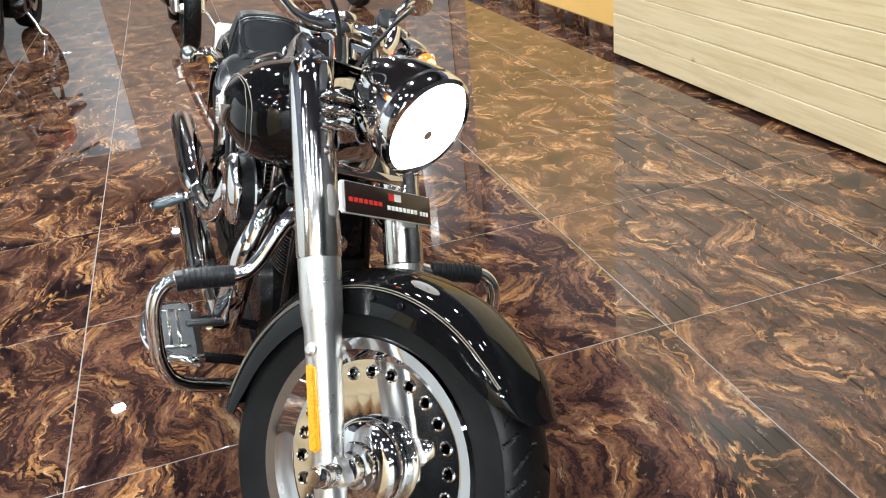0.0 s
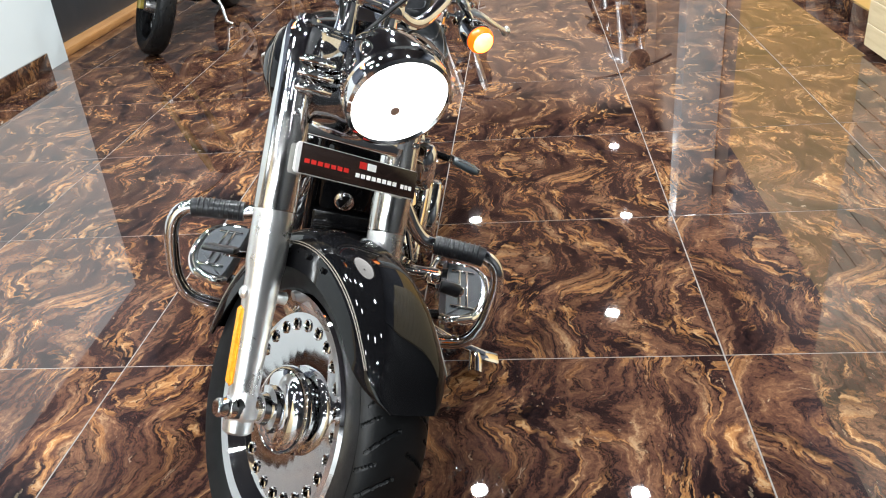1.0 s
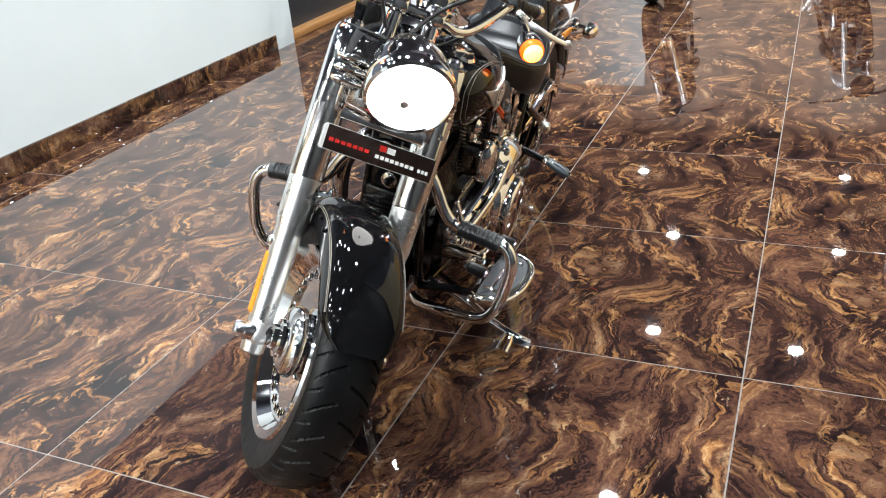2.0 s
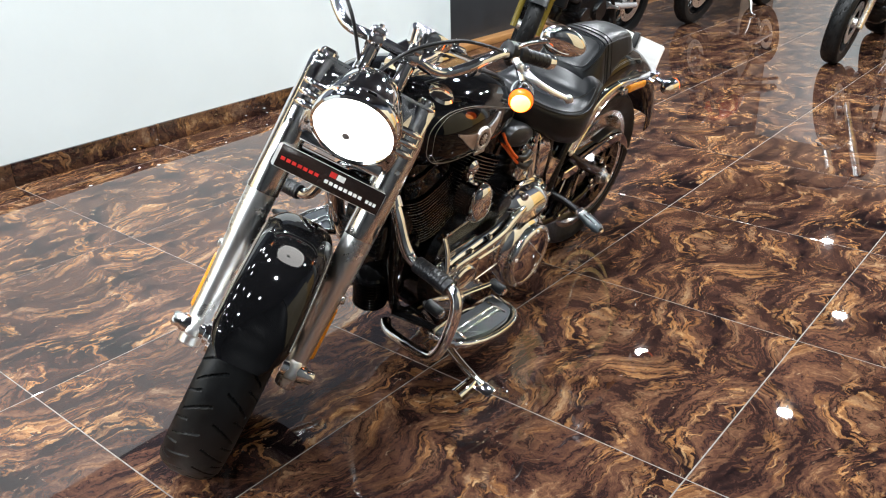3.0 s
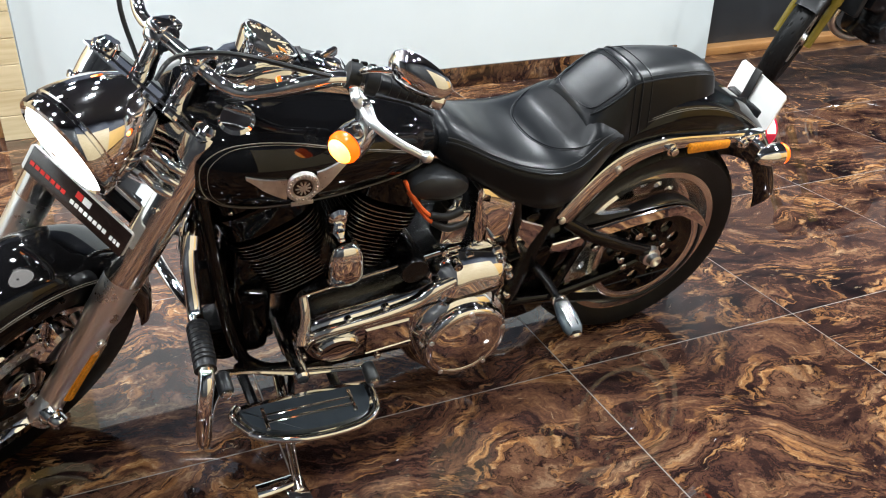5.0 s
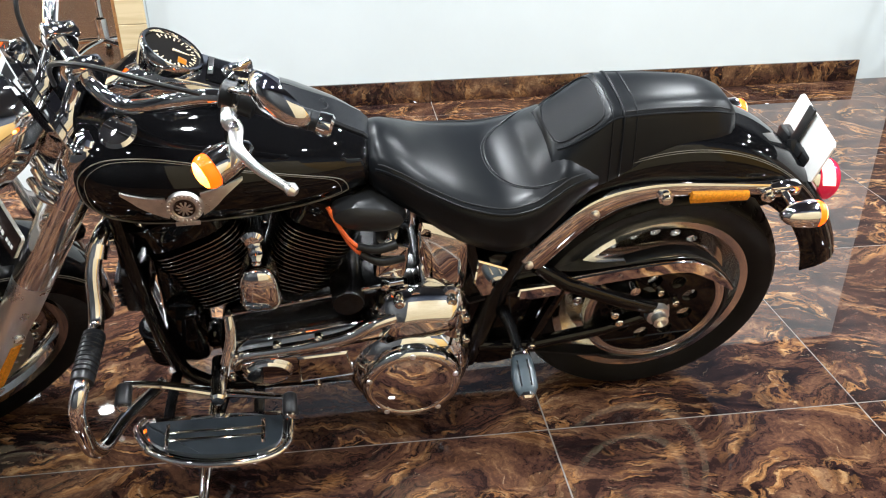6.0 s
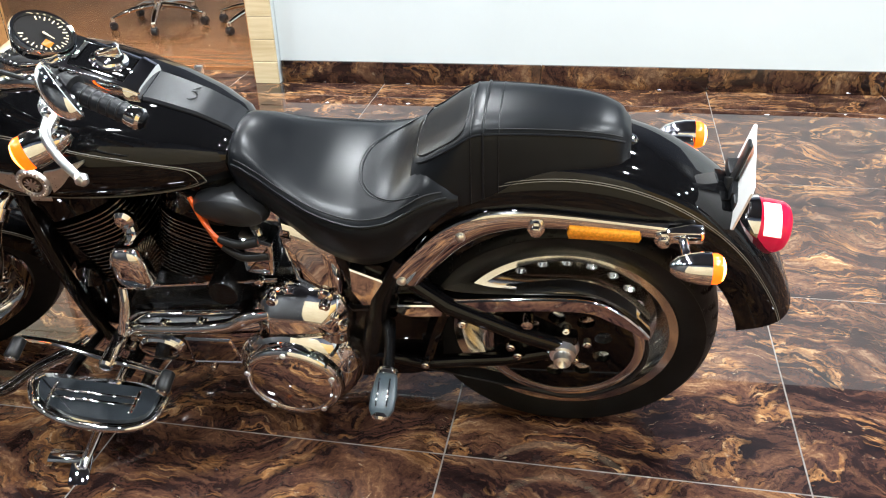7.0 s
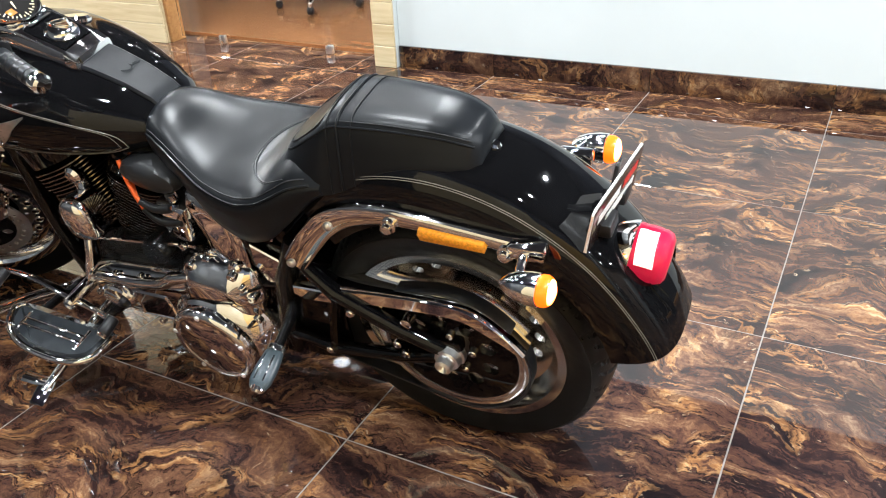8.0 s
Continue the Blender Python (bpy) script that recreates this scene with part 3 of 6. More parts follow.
# swing arm and shock tubes
part("swing_arm", merge(tube([(0.0, 0.118, 0.31), (0.12, 0.128, 0.28), (0.30, 0.130, 0.25), (0.42, 0.12, 0.255)], 0.016, 10), tube([(0.0, 0.13, 0.335), (0.10, 0.140, 0.385), (0.24, 0.140, 0.455), (0.31, 0.125, 0.50)], [0.018, 0.019, 0.019, 0.016], 10),
                        tube([(0.30, 0.128, 0.25), (0.27, 0.134, 0.36), (0.24, 0.138, 0.455)], 0.013, 8), tube([(0.0, -0.118, 0.31), (0.2, -0.13, 0.27), (0.42, -0.12, 0.255)], 0.018, 10), tube([(0.0, -0.13, 0.335), (0.24, -0.14, 0.455), (0.31, -0.125, 0.5)], 0.018, 10),
                        box((0.07, 0.022, 0.085), (0.005, 0.122, 0.326), 0.008)), BLACK_GLOSS, bike, "black tubular swing arm")
for f, u in ((0.095, 0.318), (0.11, 0.345), (0.21, 0.41), (0.30, 0.262)):
    part("bolt", bolt_mesh((f, 0.143, u), (0, 1, 0), 0.010, 0.012, 10), CHROME, bike)
part("frame_post", merge(tube([(0.44, 0.10, 0.18), (0.42, 0.115, 0.30), (0.385, 0.115, 0.44), (0.33, 0.112, 0.56)], [0.02, 0.026, 0.026, 0.02], 12), tube([(0.44, -0.10, 0.18), (0.42, -0.115, 0.30), (0.385, -0.115, 0.44), (0.33, -0.112, 0.56)], [0.02, 0.026, 0.026, 0.02], 12),
                         box((0.05, 0.2, 0.05), (0.42, 0, 0.32), 0.01), box((0.12, 0.05, 0.03), (0.355, 0.10, 0.50), 0.008, (0, 35, 0))), BLACK_METAL, bike)
for side in (1, -1):
    part("inner_plate", slab(smooth_outline([(0.45, 0.20), (0.46, 0.45), (0.40, 0.53), (0.33, 0.50), (0.24, 0.455), (0.262, 0.33), (0.27, 0.24), (0.33, 0.18)], 3), [(0, side * 0.1035), (0, side * 0.110), (0.003, side * 0.1115)]), BLACK_GLOSS, bike, "black inner frame plate")
part("frame_cover", slab([(0.345, 0.452), (0.215, 0.462), (0.205, 0.430), (0.32, 0.418), (0.348, 0.43)], [(0, 0.128), (0, 0.145), (0.003, 0.148)]), CHROME, bike, "small chrome frame cover")
part("frame_cover", slab([(0.44, 0.535), (0.365, 0.50), (0.395, 0.43), (0.425, 0.425), (0.445, 0.47)], [(0, 0.105), (0, 0.128), (0.003, 0.131)]), CHROME, bike, "small chrome frame cover")


# rear fender
def fender(c, a0, a1, top, edge, half, steps=44, thick=0.004, p=0.62, tip=0.0):
    """A deep rounded mudguard round c; top and edge give radii at an angle in degrees."""
    rings = []
    for i in range(steps + 1):
        a = a0 + (a1 - a0) * i / steps
        rt, re = top(a), edge(a)
        near = max(0.0, (a0 + tip - a) / tip) if tip else 0.0
        wide = half * math.sqrt(1 - 0.72 * near ** 2)
        rt = rt - (rt - re) * 0.55 * near ** 3
        outer = []
        for k in range(25):
            b = -math.pi / 2 + math.pi * k / 24
            l = wide * sgn_pow(math.sin(b), p)
            r = re + (rt - re) * abs(math.cos(b)) ** p
            outer.append((l, r))
        inner = [(l * (1 - thick / half), r - (thick if 1 < k < 23 else 0)) for k, (l, r) in enumerate(outer)]
        ring = []
        for l, r in outer + inner[::-1]:
            t = radians(a)
            ring.append((c[0] + r * math.cos(t), c[1] + l, c[2] + r * math.sin(t)))
        rings.append(ring)
    return loft(rings)


REAR_TOP = [(40, 0.485), (65, 0.487), (90, 0.480), (110, 0.468), (130, 0.456), (150, 0.453), (168, 0.468), (180, 0.474)]
REAR_EDGE = [(40, 0.330), (90, 0.352), (130, 0.356), (165, 0.352), (180, 0.345), (186, 0.36)]
rear_fender = part("rear_fender", fender(RC, 50, 166, lambda a: interp(REAR_TOP, a)[0], lambda a: interp(REAR_EDGE, a)[0], 0.121), BLACK_GLOSS, bike, "black lacquered rear fender with pinstripes")


def fender_line(c, top, edge, half, b_of, angles, lift=0.0012, p=0.62):
    out = []
    for a in angles:
        rt, re = interp(top, a)[0], interp(edge, a)[0]
        b = b_of(a)
        l = half * sgn_pow(math.sin(b), p)
        r = re + (rt - re) * abs(math.cos(b)) ** p
        out.append((c[0] + (r + lift) * math.cos(radians(a)), c[1] + l + math.copysign(lift, l), c[2] + (r + lift) * math.sin(radians(a))))
    return out


for side in (1, -1):
    for db in (0.0, 0.045):
        part("pinstripe", tube(fender_line(RC, REAR_TOP, REAR_EDGE, 0.121, lambda a: side * (0.93 + db), range(52, 167, 3)), 0.0007, 5), GOLD_LINE, rear_fender)
STRUT_LINE = curve_points([(0.345, 0, 0.528), (0.30, 0, 0.588), (0.24, 0, 0.655), (0.18, 0, 0.692), (0.10, 0, 0.709), (0.02, 0, 0.709), (-0.10, 0, 0.698), (-0.20, 0, 0.688)], 5)
for side in (1, -1):
    rings = []
    n = len(STRUT_LINE)
    for i, q in enumerate(STRUT_LINE):
        d = (STRUT_LINE[min(i + 1, n - 1)] - STRUT_LINE[max(i - 1, 0)]).normalized()
        up = V(d.z, 0, -d.x)
        w = interp([(0, 0.058), (0.35, 0.056), (0.6, 0.040), (1, 0.030)], i / (n - 1))[0]
        a, b = q + up * 0.004, q - up * (w - 0.004)
        ring = [(a.x, 0.128, a.z), (a.x - up.x * 0.002, 0.136, a.z - up.z * 0.002), (a.x - up.x * 0.006, 0.139, a.z - up.z * 0.006), (b.x + up.x * 0.006, 0.139, b.z + up.z * 0.006), (b.x + up.x * 0.002, 0.136, b.z + up.z * 0.002), (b.x, 0.128, b.z), (b.x, 0.117, b.z), (a.x, 0.117, a.z)]
        rings.append([(x, side * y, z) for x, y, z in ring])
    strut = part("fender_strut", loft(rings), CHROME, bike, "curved chrome fender strut cover")
    for f, u in ((0.330, 0.518), (0.203, 0.648)):
        part("bolt", lathe([(0.010, 0), (0.0095, 0.004), (0.006, 0.007), (0, 0.008)], (f, side * 0.139, u), (0, side, 0), 12), STEEL, strut)
    for f, u in ((0.060, 0.684), (-0.168, 0.672)):
        part("bolt", lathe([(0.016, 0), (0.016, 0.008), (0.011, 0.010), (0.011, 0.018), (0.007, 0.020), (0, 0.020)], (f, side * 0.139, u), (0, side, 0), 14), CHROME, strut)
    part("reflector", slab([(0.000, 0.688), (-0.126, 0.682), (-0.130, 0.670), (-0.126, 0.660), (0.000, 0.662), (0.004, 0.675)], [(0, side * 0.137), (0, side * 0.143), (0.004, side * 0.146)]), REFLECTOR, strut, "long amber side reflector")
    part("strut_bracket", box((0.07, 0.03, 0.03), (-0.205, side * 0.135, 0.68), 0.008, (0, 2, 0)), CHROME, strut)


def bullet_signal(at, axis, lens, name="turn_signal", label="chrome bullet turn signal with an amber lens", m=None, size=1.0):
    """A bullet lamp whose lens looks along the axis."""
    s = size
    ob = part(name, lathe([(0.0, -0.075 * s), (0.010 * s, -0.073 * s), (0.021 * s, -0.060 * s), (0.029 * s, -0.040 * s), (0.0335 * s, -0.015 * s), (0.034 * s, 0.004 * s), (0.030 * s, 0.006 * s), (0.0, 0.004 * s)], at, axis, 28), CHROME, bike, label, m=m)
    part("lens", lathe([(0.0305 * s, 0.003 * s), (0.031 * s, 0.016 * s), (0.027 * s, 0.024 * s), (0.014 * s, 0.030 * s), (0.0, 0.031 * s), ], at, axis, 28), lens, ob, m=m)
    if lens is AMBER_LIT:
        part("bulb", lathe([(0.0255 * s, 0.0240 * s), (0.023 * s, 0.0280 * s), (0.012 * s, 0.0325 * s), (0.0, 0.0335 * s)], at, axis, 24), AMBER_CORE, ob, "glowing bulb behind the lens", m=m)
    return ob


for side in (1, -1):
    sig = bullet_signal(V(-0.244, side * 0.198, 0.658), V(-1, 0, 0), AMBER_LIT, size=0.9)
    part("stem", tube([(-0.210, side * 0.198, 0.662), (-0.205, side * 0.175, 0.672), (-0.200, side * 0.130, 0.678)], 0.009, 10), CHROME, sig)

# tail lamp, plate and bracket
tail = part("tail_lamp", lathe([(0.0, -0.012), (0.046, -0.010), (0.051, 0.008), (0.055, 0.020), (0.056, 0.026), (0.052, 0.028), (0.0, 0.028)], V(-0.326, 0, 0.598), V(-0.985, 0, -0.14), 36), CHROME, bike, "round red tail lamp in a chrome shell, lit")
part("lens", lathe([(0.052, 0.026), (0.0535, 0.032), (0.052, 0.038), (0.053, 0.050), (0.052, 0.066), (0.0505, 0.070), (0.0515, 0.075), (0.047, 0.086), (0.038, 0.092), (0.0, 0.094)], V(-0.326, 0, 0.598), V(-0.985, 0, -0.14), 36), RED_LENS, tail)
part("bulb_window", loft([[(-0.364 - 0.033 * q, (0.0525 + k) * math.sin(a), 0.5925 - 0.0047 * q + (0.0525 + k) * math.cos(a)) for k in (-0.003, 0.0035) for a in [radians(-28 + 10 * j) * (1 if k < 0 else -1) + (radians(44) if k > 0 else 0) for j in range(11 - 3)]] for q in (0.0, 0.25, 0.5, 0.75, 1.0)]), TAIL_GLOW, tail, "bright window over the bulb")
bracket = part("plate_bracket", merge(box((0.007, 0.026, 0.12), (-0.309, -0.02, 0.714), 0.003, (0, -11.5, 0)), box((0.012, 0.10, 0.022), (-0.306, -0.02, 0.680), 0.003, (0, -11.5, -8)), tube([(-0.30, -0.02, 0.69), (-0.30, 0, 0.66), (-0.315, 0, 0.63)], 0.013, 8), box((0.03, 0.05, 0.03), (-0.312, -0.06, 0.675), 0.006), box((0.03, 0.05, 0.03), (-0.312, 0.03, 0.675), 0.006)), SATIN_BLACK, bike, "black plate bracket")
plate = part("rear_plate", slab([(-0.096, -0.053), (0.096, -0.053), (0.104, -0.045), (0.104, 0.045), (0.096, 0.053), (-0.096, 0.053), (-0.104, 0.045), (-0.104, -0.045)], [(0, -0.003), (0, 0.001)], "fl"), WHITE_PLASTIC, bike, "blank plate, white in front and black behind",
             m=Matrix.Translation((-0.318, 0.000, 0.709)) @ Matrix.Rotation(radians(-8), 4, "Z") @ Matrix(((0, -0.20, -0.980, 0), (1, 0, 0, 0), (0, 0.980, -0.20, 0), (0, 0, 0, 1))))
PLATE_M = Matrix.Translation((-0.3182, 0.000, 0.709)) @ Matrix.Rotation(radians(-8), 4, "Z") @ Matrix(((0, -0.20, -0.980, 0), (1, 0, 0, 0), (0, 0.980, -0.20, 0), (0, 0, 0, 1)))
part("plate_face", box((0.200, 0.098, 0.001), (0, 0, 0.0018), 0.0003), PLATE_BLACK, plate, "black printed face", m=PLATE_M)
for k, (x, y, w, h, ink) in enumerate([(-0.055, 0.014, 0.060, 0.020, INK_RED), (0.035, 0.014, 0.09, 0.020, INK_WHITE), (-0.02, -0.018, 0.12, 0.018, INK_WHITE)]):
    part("print_bar", box((w, h, 0.0006), (x, y, 0.0029)), ink, plate, m=PLATE_M)

# seat
SOLO = [(0.674, 0.060, 0.776, 0.752, 0.726), (0.654, 0.085, 0.797, 0.760, 0.706), (0.617, 0.102, 0.790, 0.754, 0.680), (0.550, 0.130, 0.752, 0.727, 0.645), (0.480, 0.160, 0.722, 0.706, 0.606), (0.400, 0.176, 0.710, 0.694, 0.584),
        (0.340, 0.174, 0.728, 0.702, 0.596), (0.300, 0.163, 0.764, 0.719, 0.630), (0.270, 0.152, 0.786, 0.733, 0.658), (0.235, 0.140, 0.780, 0.738, 0.690), (0.205, 0.128, 0.768, 0.734, 0.708)]


# cushion sections: (share of the half width, share of the crown, share of the skirt)
SOLO_SECTION = [(0.0, 1.0, 0), (0.25, 0.95, 0), (0.5, 0.81, 0), (0.72, 0.58, 0), (0.88, 0.26, 0), (0.965, 0, 0.05), (1.0, 0, 0.17), (1.0, 0, 0.35), (0.985, 0, 0.7), (0.95, 0, 0.95), (0.86, 0, 1.0), (0.43, 0, 0.97), (0.0, 0, 0.97)]
PILLION_SECTION = [(0.0, 1.0, 0), (0.25, 0.97, 0), (0.45, 0.86, 0), (0.58, 0.66, 0), (0.67, 0.38, 0), (0.73, 0, 0.0), (0.77, 0, 0.10), (0.84, 0, 0.35), (0.92, 0, 0.65), (0.985, 0, 0.90), (0.98, 0, 0.98), (0.90, 0, 1.0), (0.45, 0, 1.0), (0.0, 0, 1.0)]


def seat_ring(section, f, w, top, edge, low):
    """Crowned top, seam edge and a skirt that drops to the low line."""
    pts = [(k * w, edge + c * (top - edge) - s * (edge - low)) for k, c, s in section]
    return [(f, l, u) for l, u in pts] + [(f, -l, u) for l, u in pts[-2:0:-1]]


def seat_loft(section, table, n):
    f0, f1 = table[0][0], table[-1][0]
    return loft([seat_ring(section, f, *interp(table, f)) for f in (f0 + (f1 - f0) * i / n for i in range(n + 1))])


def on_seat(section, table, f, l, lift=0.0006):
    """The place on a cushion's top, l to the side."""
    w, top, edge, low = interp(table, f)
    heights = [(k, edge + c * (top - edge) - s * (edge - low)) for k, c, s in section[:8]]
    heights = [h for i, h in enumerate(heights) if i == 0 or h[0] > heights[i - 1][0]]
    return V(f, l, interp(heights, min(abs(l) / w, 0.99))[0] + lift)


def seam(section, table, k, f0, f1, n, side):
    fs = [f0 + (f1 - f0) * i / n for i in range(n + 1)]
    return [on_seat(section, table, f, side * k * interp(table, f)[0], 0.001) for f in fs]


seat = part("solo_seat", seat_loft(SOLO_SECTION, SOLO, 40), LEATHER, bike, "black leather solo seat with stitched edges", 60)
for side in (1, -1):
    part("piping", tube(seam(SOLO_SECTION, SOLO, 0.965, 0.650, 0.225, 36, side), 0.0028, 6), LEATHER, seat)
    part("stitching", tube(seam(SOLO_SECTION, SOLO, 0.90, 0.645, 0.235, 36, side), 0.0012, 5), THREAD, seat)
PILLION = [(0.297, 0.095, 0.780, 0.770, 0.752), (0.285, 0.112, 0.790, 0.776, 0.746), (0.265, 0.122, 0.804, 0.788, 0.736), (0.235, 0.127, 0.826, 0.808, 0.720), (0.205, 0.127, 0.848, 0.828, 0.710), (0.182, 0.120, 0.863, 0.842, 0.712), (0.165, 0.116, 0.866, 0.846, 0.720),
           (0.08, 0.108, 0.866, 0.846, 0.748), (-0.01, 0.098, 0.860, 0.840, 0.768), (-0.05, 0.090, 0.852, 0.833, 0.774), (-0.085, 0.076, 0.838, 0.820, 0.777), (-0.102, 0.056, 0.818, 0.806, 0.780)]
pillion = part("pillion_seat", seat_loft(PILLION_SECTION, PILLION, 56), LEATHER, bike, "raised black leather passenger seat", 60)
for side in (1, -1):
    part("piping", tube(seam(PILLION_SECTION, PILLION, 0.73, 0.285, -0.090, 34, side), 0.0022, 6), LEATHER, pillion)
    part("stitching", tube(seam(PILLION_SECTION, PILLION, 0.67, 0.155, -0.085, 30, side), 0.0010, 5), THREAD, pillion)
for f, r in ((0.182, 0.0018), (0.160, 0.0030), (0.132, 0.0014)):
    ring = seat_ring(PILLION_SECTION, f, *interp(PILLION, f))
    cross = [V(*q) for q in (ring[-10:] + ring[:11])]
    part("seam", tube([q + V(0, 0, 0.0006) for q in cross], r, 6), LEATHER, pillion)
# stitched panels: on the front face of the passenger seat, and the small of the back of the solo seat
part("panel_seam", tube([on_seat(PILLION_SECTION, PILLION, f, l, 0.0006) for f, l in ((0.286, -0.062), (0.286, 0.062), (0.245, 0.080), (0.198, 0.074), (0.191, 0.0), (0.198, -0.074), (0.245, -0.080))], 0.0017, 6, True, 5), LEATHER, pillion)
for grow in (0.0, 0.006):
    part("panel_seam", tube([on_seat(SOLO_SECTION, SOLO, f + grow, l, 0.0004) for f, l in ((0.275, -0.135), (0.325, -0.130), (0.372, -0.100), (0.403, -0.055), (0.412, 0.0), (0.403, 0.055), (0.372, 0.100), (0.325, 0.130), (0.275, 0.135))], 0.0016 - 0.1 * grow, 6, False, 5), LEATHER if grow == 0 else THREAD, seat)
part("seat_bolt", lathe([(0.012, 0), (0.012, 0.006), (0.008, 0.010), (0, 0.011)], (-0.104, 0.0, 0.784), (-0.3, 0, 0.95), 14), CHROME, bike)

# tank
TANK = [(0.640, 0.070, 0.036, 0.736), (0.665, 0.096, 0.055, 0.743), (0.720, 0.126, 0.077, 0.753), (0.800, 0.158, 0.095, 0.766), (0.900, 0.187, 0.108, 0.779), (1.000, 0.205, 0.115, 0.790), (1.080, 0.205, 0.117, 0.796),
        (1.140, 0.192, 0.110, 0.799), (1.185, 0.165, 0.095, 0.801), (1.208, 0.132, 0.076, 0.801), (1.220, 0.082, 0.048, 0.801)]
# the tank hangs a little off the middle plane; the console is sloped down to the seat
TM = Matrix.Translation((0, -0.018, 0))
CM = Matrix.Translation((1.01, -0.018, 0.968)) @ Matrix.Rotation(radians(-8), 4, "Y") @ Matrix.Translation((-1.01, 0, -1.012))


def tank_point(f, a, lift=0.0):
    w, h, uc = interp(TANK, f)
    n = 2.35
    return V(f, (w + lift) * sgn_pow(math.cos(a), 2 / n), uc + (h + lift) * sgn_pow(math.sin(a), 2 / n))


tank = part("fuel_tank", loft([ellipse_ring(f, w, h, uc, 2.35, 56) for f, (w, h, uc) in ((0.640 + 0.58 * i / 46, interp(TANK, 0.640 + 0.58 * i / 46)) for i in range(47))]), BLACK_GLOSS, bike, "black lacquered teardrop fuel tank", 50, m=TM)
for side in (1, -1):
    def on_tank(f, a, lift):
        q = tank_point(f, a, lift)
        return V(q.x, side * q.y, q.z)
    for grow, r in ((1.0, 0.0011), (0.945, 0.0007)):
        line = []
        for f, a in [(0.705, -0.25), (0.72, 0.06), (0.80, 0.26), (0.90, 0.42), (1.00, 0.57), (1.08, 0.60), (1.14, 0.52), (1.175, 0.25), (1.18, -0.10), (1.165, -0.40), (1.12, -0.62), (1.0, -0.68), (0.88, -0.62), (0.76, -0.52), (0.715, -0.35)]:
            line.append((0.95 + (f - 0.95) * grow, a * grow))
        pts = curve_points([(f, a, 0) for f, a in line], 6, True)
        part("pinstripe", tube([on_tank(q.x, q.y, 0.0012) for q in pts], r, 5, True), GOLD_LINE, tank, m=TM)
    # winged medallion
    c = on_tank(1.0, -0.05, 0.0)
    badge = part("tank_badge", lathe([(0.0, 0.006), (0.020, 0.006), (0.022, 0.008), (0.031, 0.008), (0.033, 0.004), (0.034, 0.0)], c, (0, side, 0.0), 32), PEWTER, bike, "pewter winged medallion", m=TM)
    part("centre", lathe([(0.0, 0.0086), (0.012, 0.0084), (0.019, 0.0072), (0.0195, 0.0055)], c, (0, side, 0.0), 24), PLATE_BLACK, badge, m=TM)
    part("beading", merge(*[box((0.0052, 0.0030, 0.0038), (c.x + 0.0270 * math.cos(radians(15 * k)), c.y + side * 0.0090, c.z + 0.0270 * math.sin(radians(15 * k))), 0.001, (0, -15 * k, 0), 1) for k in range(24)]), PEWTER, badge, m=TM)
    part("star", merge(*[box((0.030, 0.003, 0.0035), (c.x, c.y + side * 0.0082, c.z), 0.001, (0, 36 * k, 0)) for k in range(5)]), PEWTER, badge, m=TM)
    for wing in (1, -1):
        rows = []
        for i in range(9):
            t = i / 8
            f = c.x + wing * (0.030 + 0.075 * t)
            up, lo = 0.020 + 0.012 * t ** 1.5, -0.018 + 0.046 * t
            q1, q2 = (on_tank(f, math.asin(max(-0.9, min(0.9, (c.z + d - interp(TANK, f)[2]) / interp(TANK, f)[1]))), 0.001) for d in (up, lo))
            s = V(0, side * 0.005, 0)
            rows.append([tuple(q2), tuple(q1), tuple(q1 + s), tuple(q2 + s)])
        part("wing", loft(rows), PEWTER, badge, m=TM)
    part("ribbon", box((0.044, 0.004, 0.010), (c.x, c.y + side * 0.002, c.z - 0.038), 0.002), PEWTER, badge, m=TM)

# console on the tank
def console_ring(f, w, base, top):
    return [(f, -w, base), (f, -w, top - 0.010), (f, -w * 0.92, top - 0.003), (f, -w * 0.7, top), (f, w * 0.7, top), (f, w * 0.92, top - 0.003), (f, w, top - 0.010), (f, w, base)]


console = part("console", loft([console_ring(f, w, t - 0.06, t) for f, w, t in ((1.12, 0.040, 0.962), (1.08, 0.052, 0.992), (1.03, 0.058, 1.006), (0.96, 0.057, 0.996), (0.88, 0.055, 0.978), (0.835, 0.054, 0.966))]), CHROME, bike, "chrome tank console with speedometer and ignition switch", m=CM)
part("insert", loft([console_ring(f, w, t - 0.01, t) for f, w, t in ((0.945, 0.046, 0.997), (0.90, 0.046, 0.987), (0.842, 0.044, 0.972))]), BLACK_GLOSS, console, m=CM)
part("end_cap", loft([console_ring(f, w, t - 0.05, t) for f, w, t in ((0.838, 0.057, 0.970), (0.812, 0.055, 0.958), (0.806, 0.053, 0.940))]), CHROME, console, m=CM)
switch = part("ignition_switch", lathe([(0.036, 0), (0.036, 0.006), (0.030, 0.010), (0.027, 0.016), (0.022, 0.018), (0.0, 0.018)], (0.885, 0, 0.978), (-0.2, 0, 0.98), 28), CHROME, console, m=CM)
part("key_knob", box((0.044, 0.012, 0.020), (0.883, 0, 0.999), 0.005, (0, 12, 30)), CHROME, console, m=CM)
part("telltale", box((0.010, 0.060, 0.002), (0.938, 0, 0.998), 0.0008, (0, 11, 0)), SATIN_BLACK, console, m=CM)
part("telltale_lamp", box((0.006, 0.010, 0.002), (0.938, 0.012, 0.9995), 0.0005, (0, 11, 0)), GREEN_GLOW, console, m=CM)
SP_AT, SP_AX = V(1.010, 0, 1.012), V(-0.42, 0, 0.91)
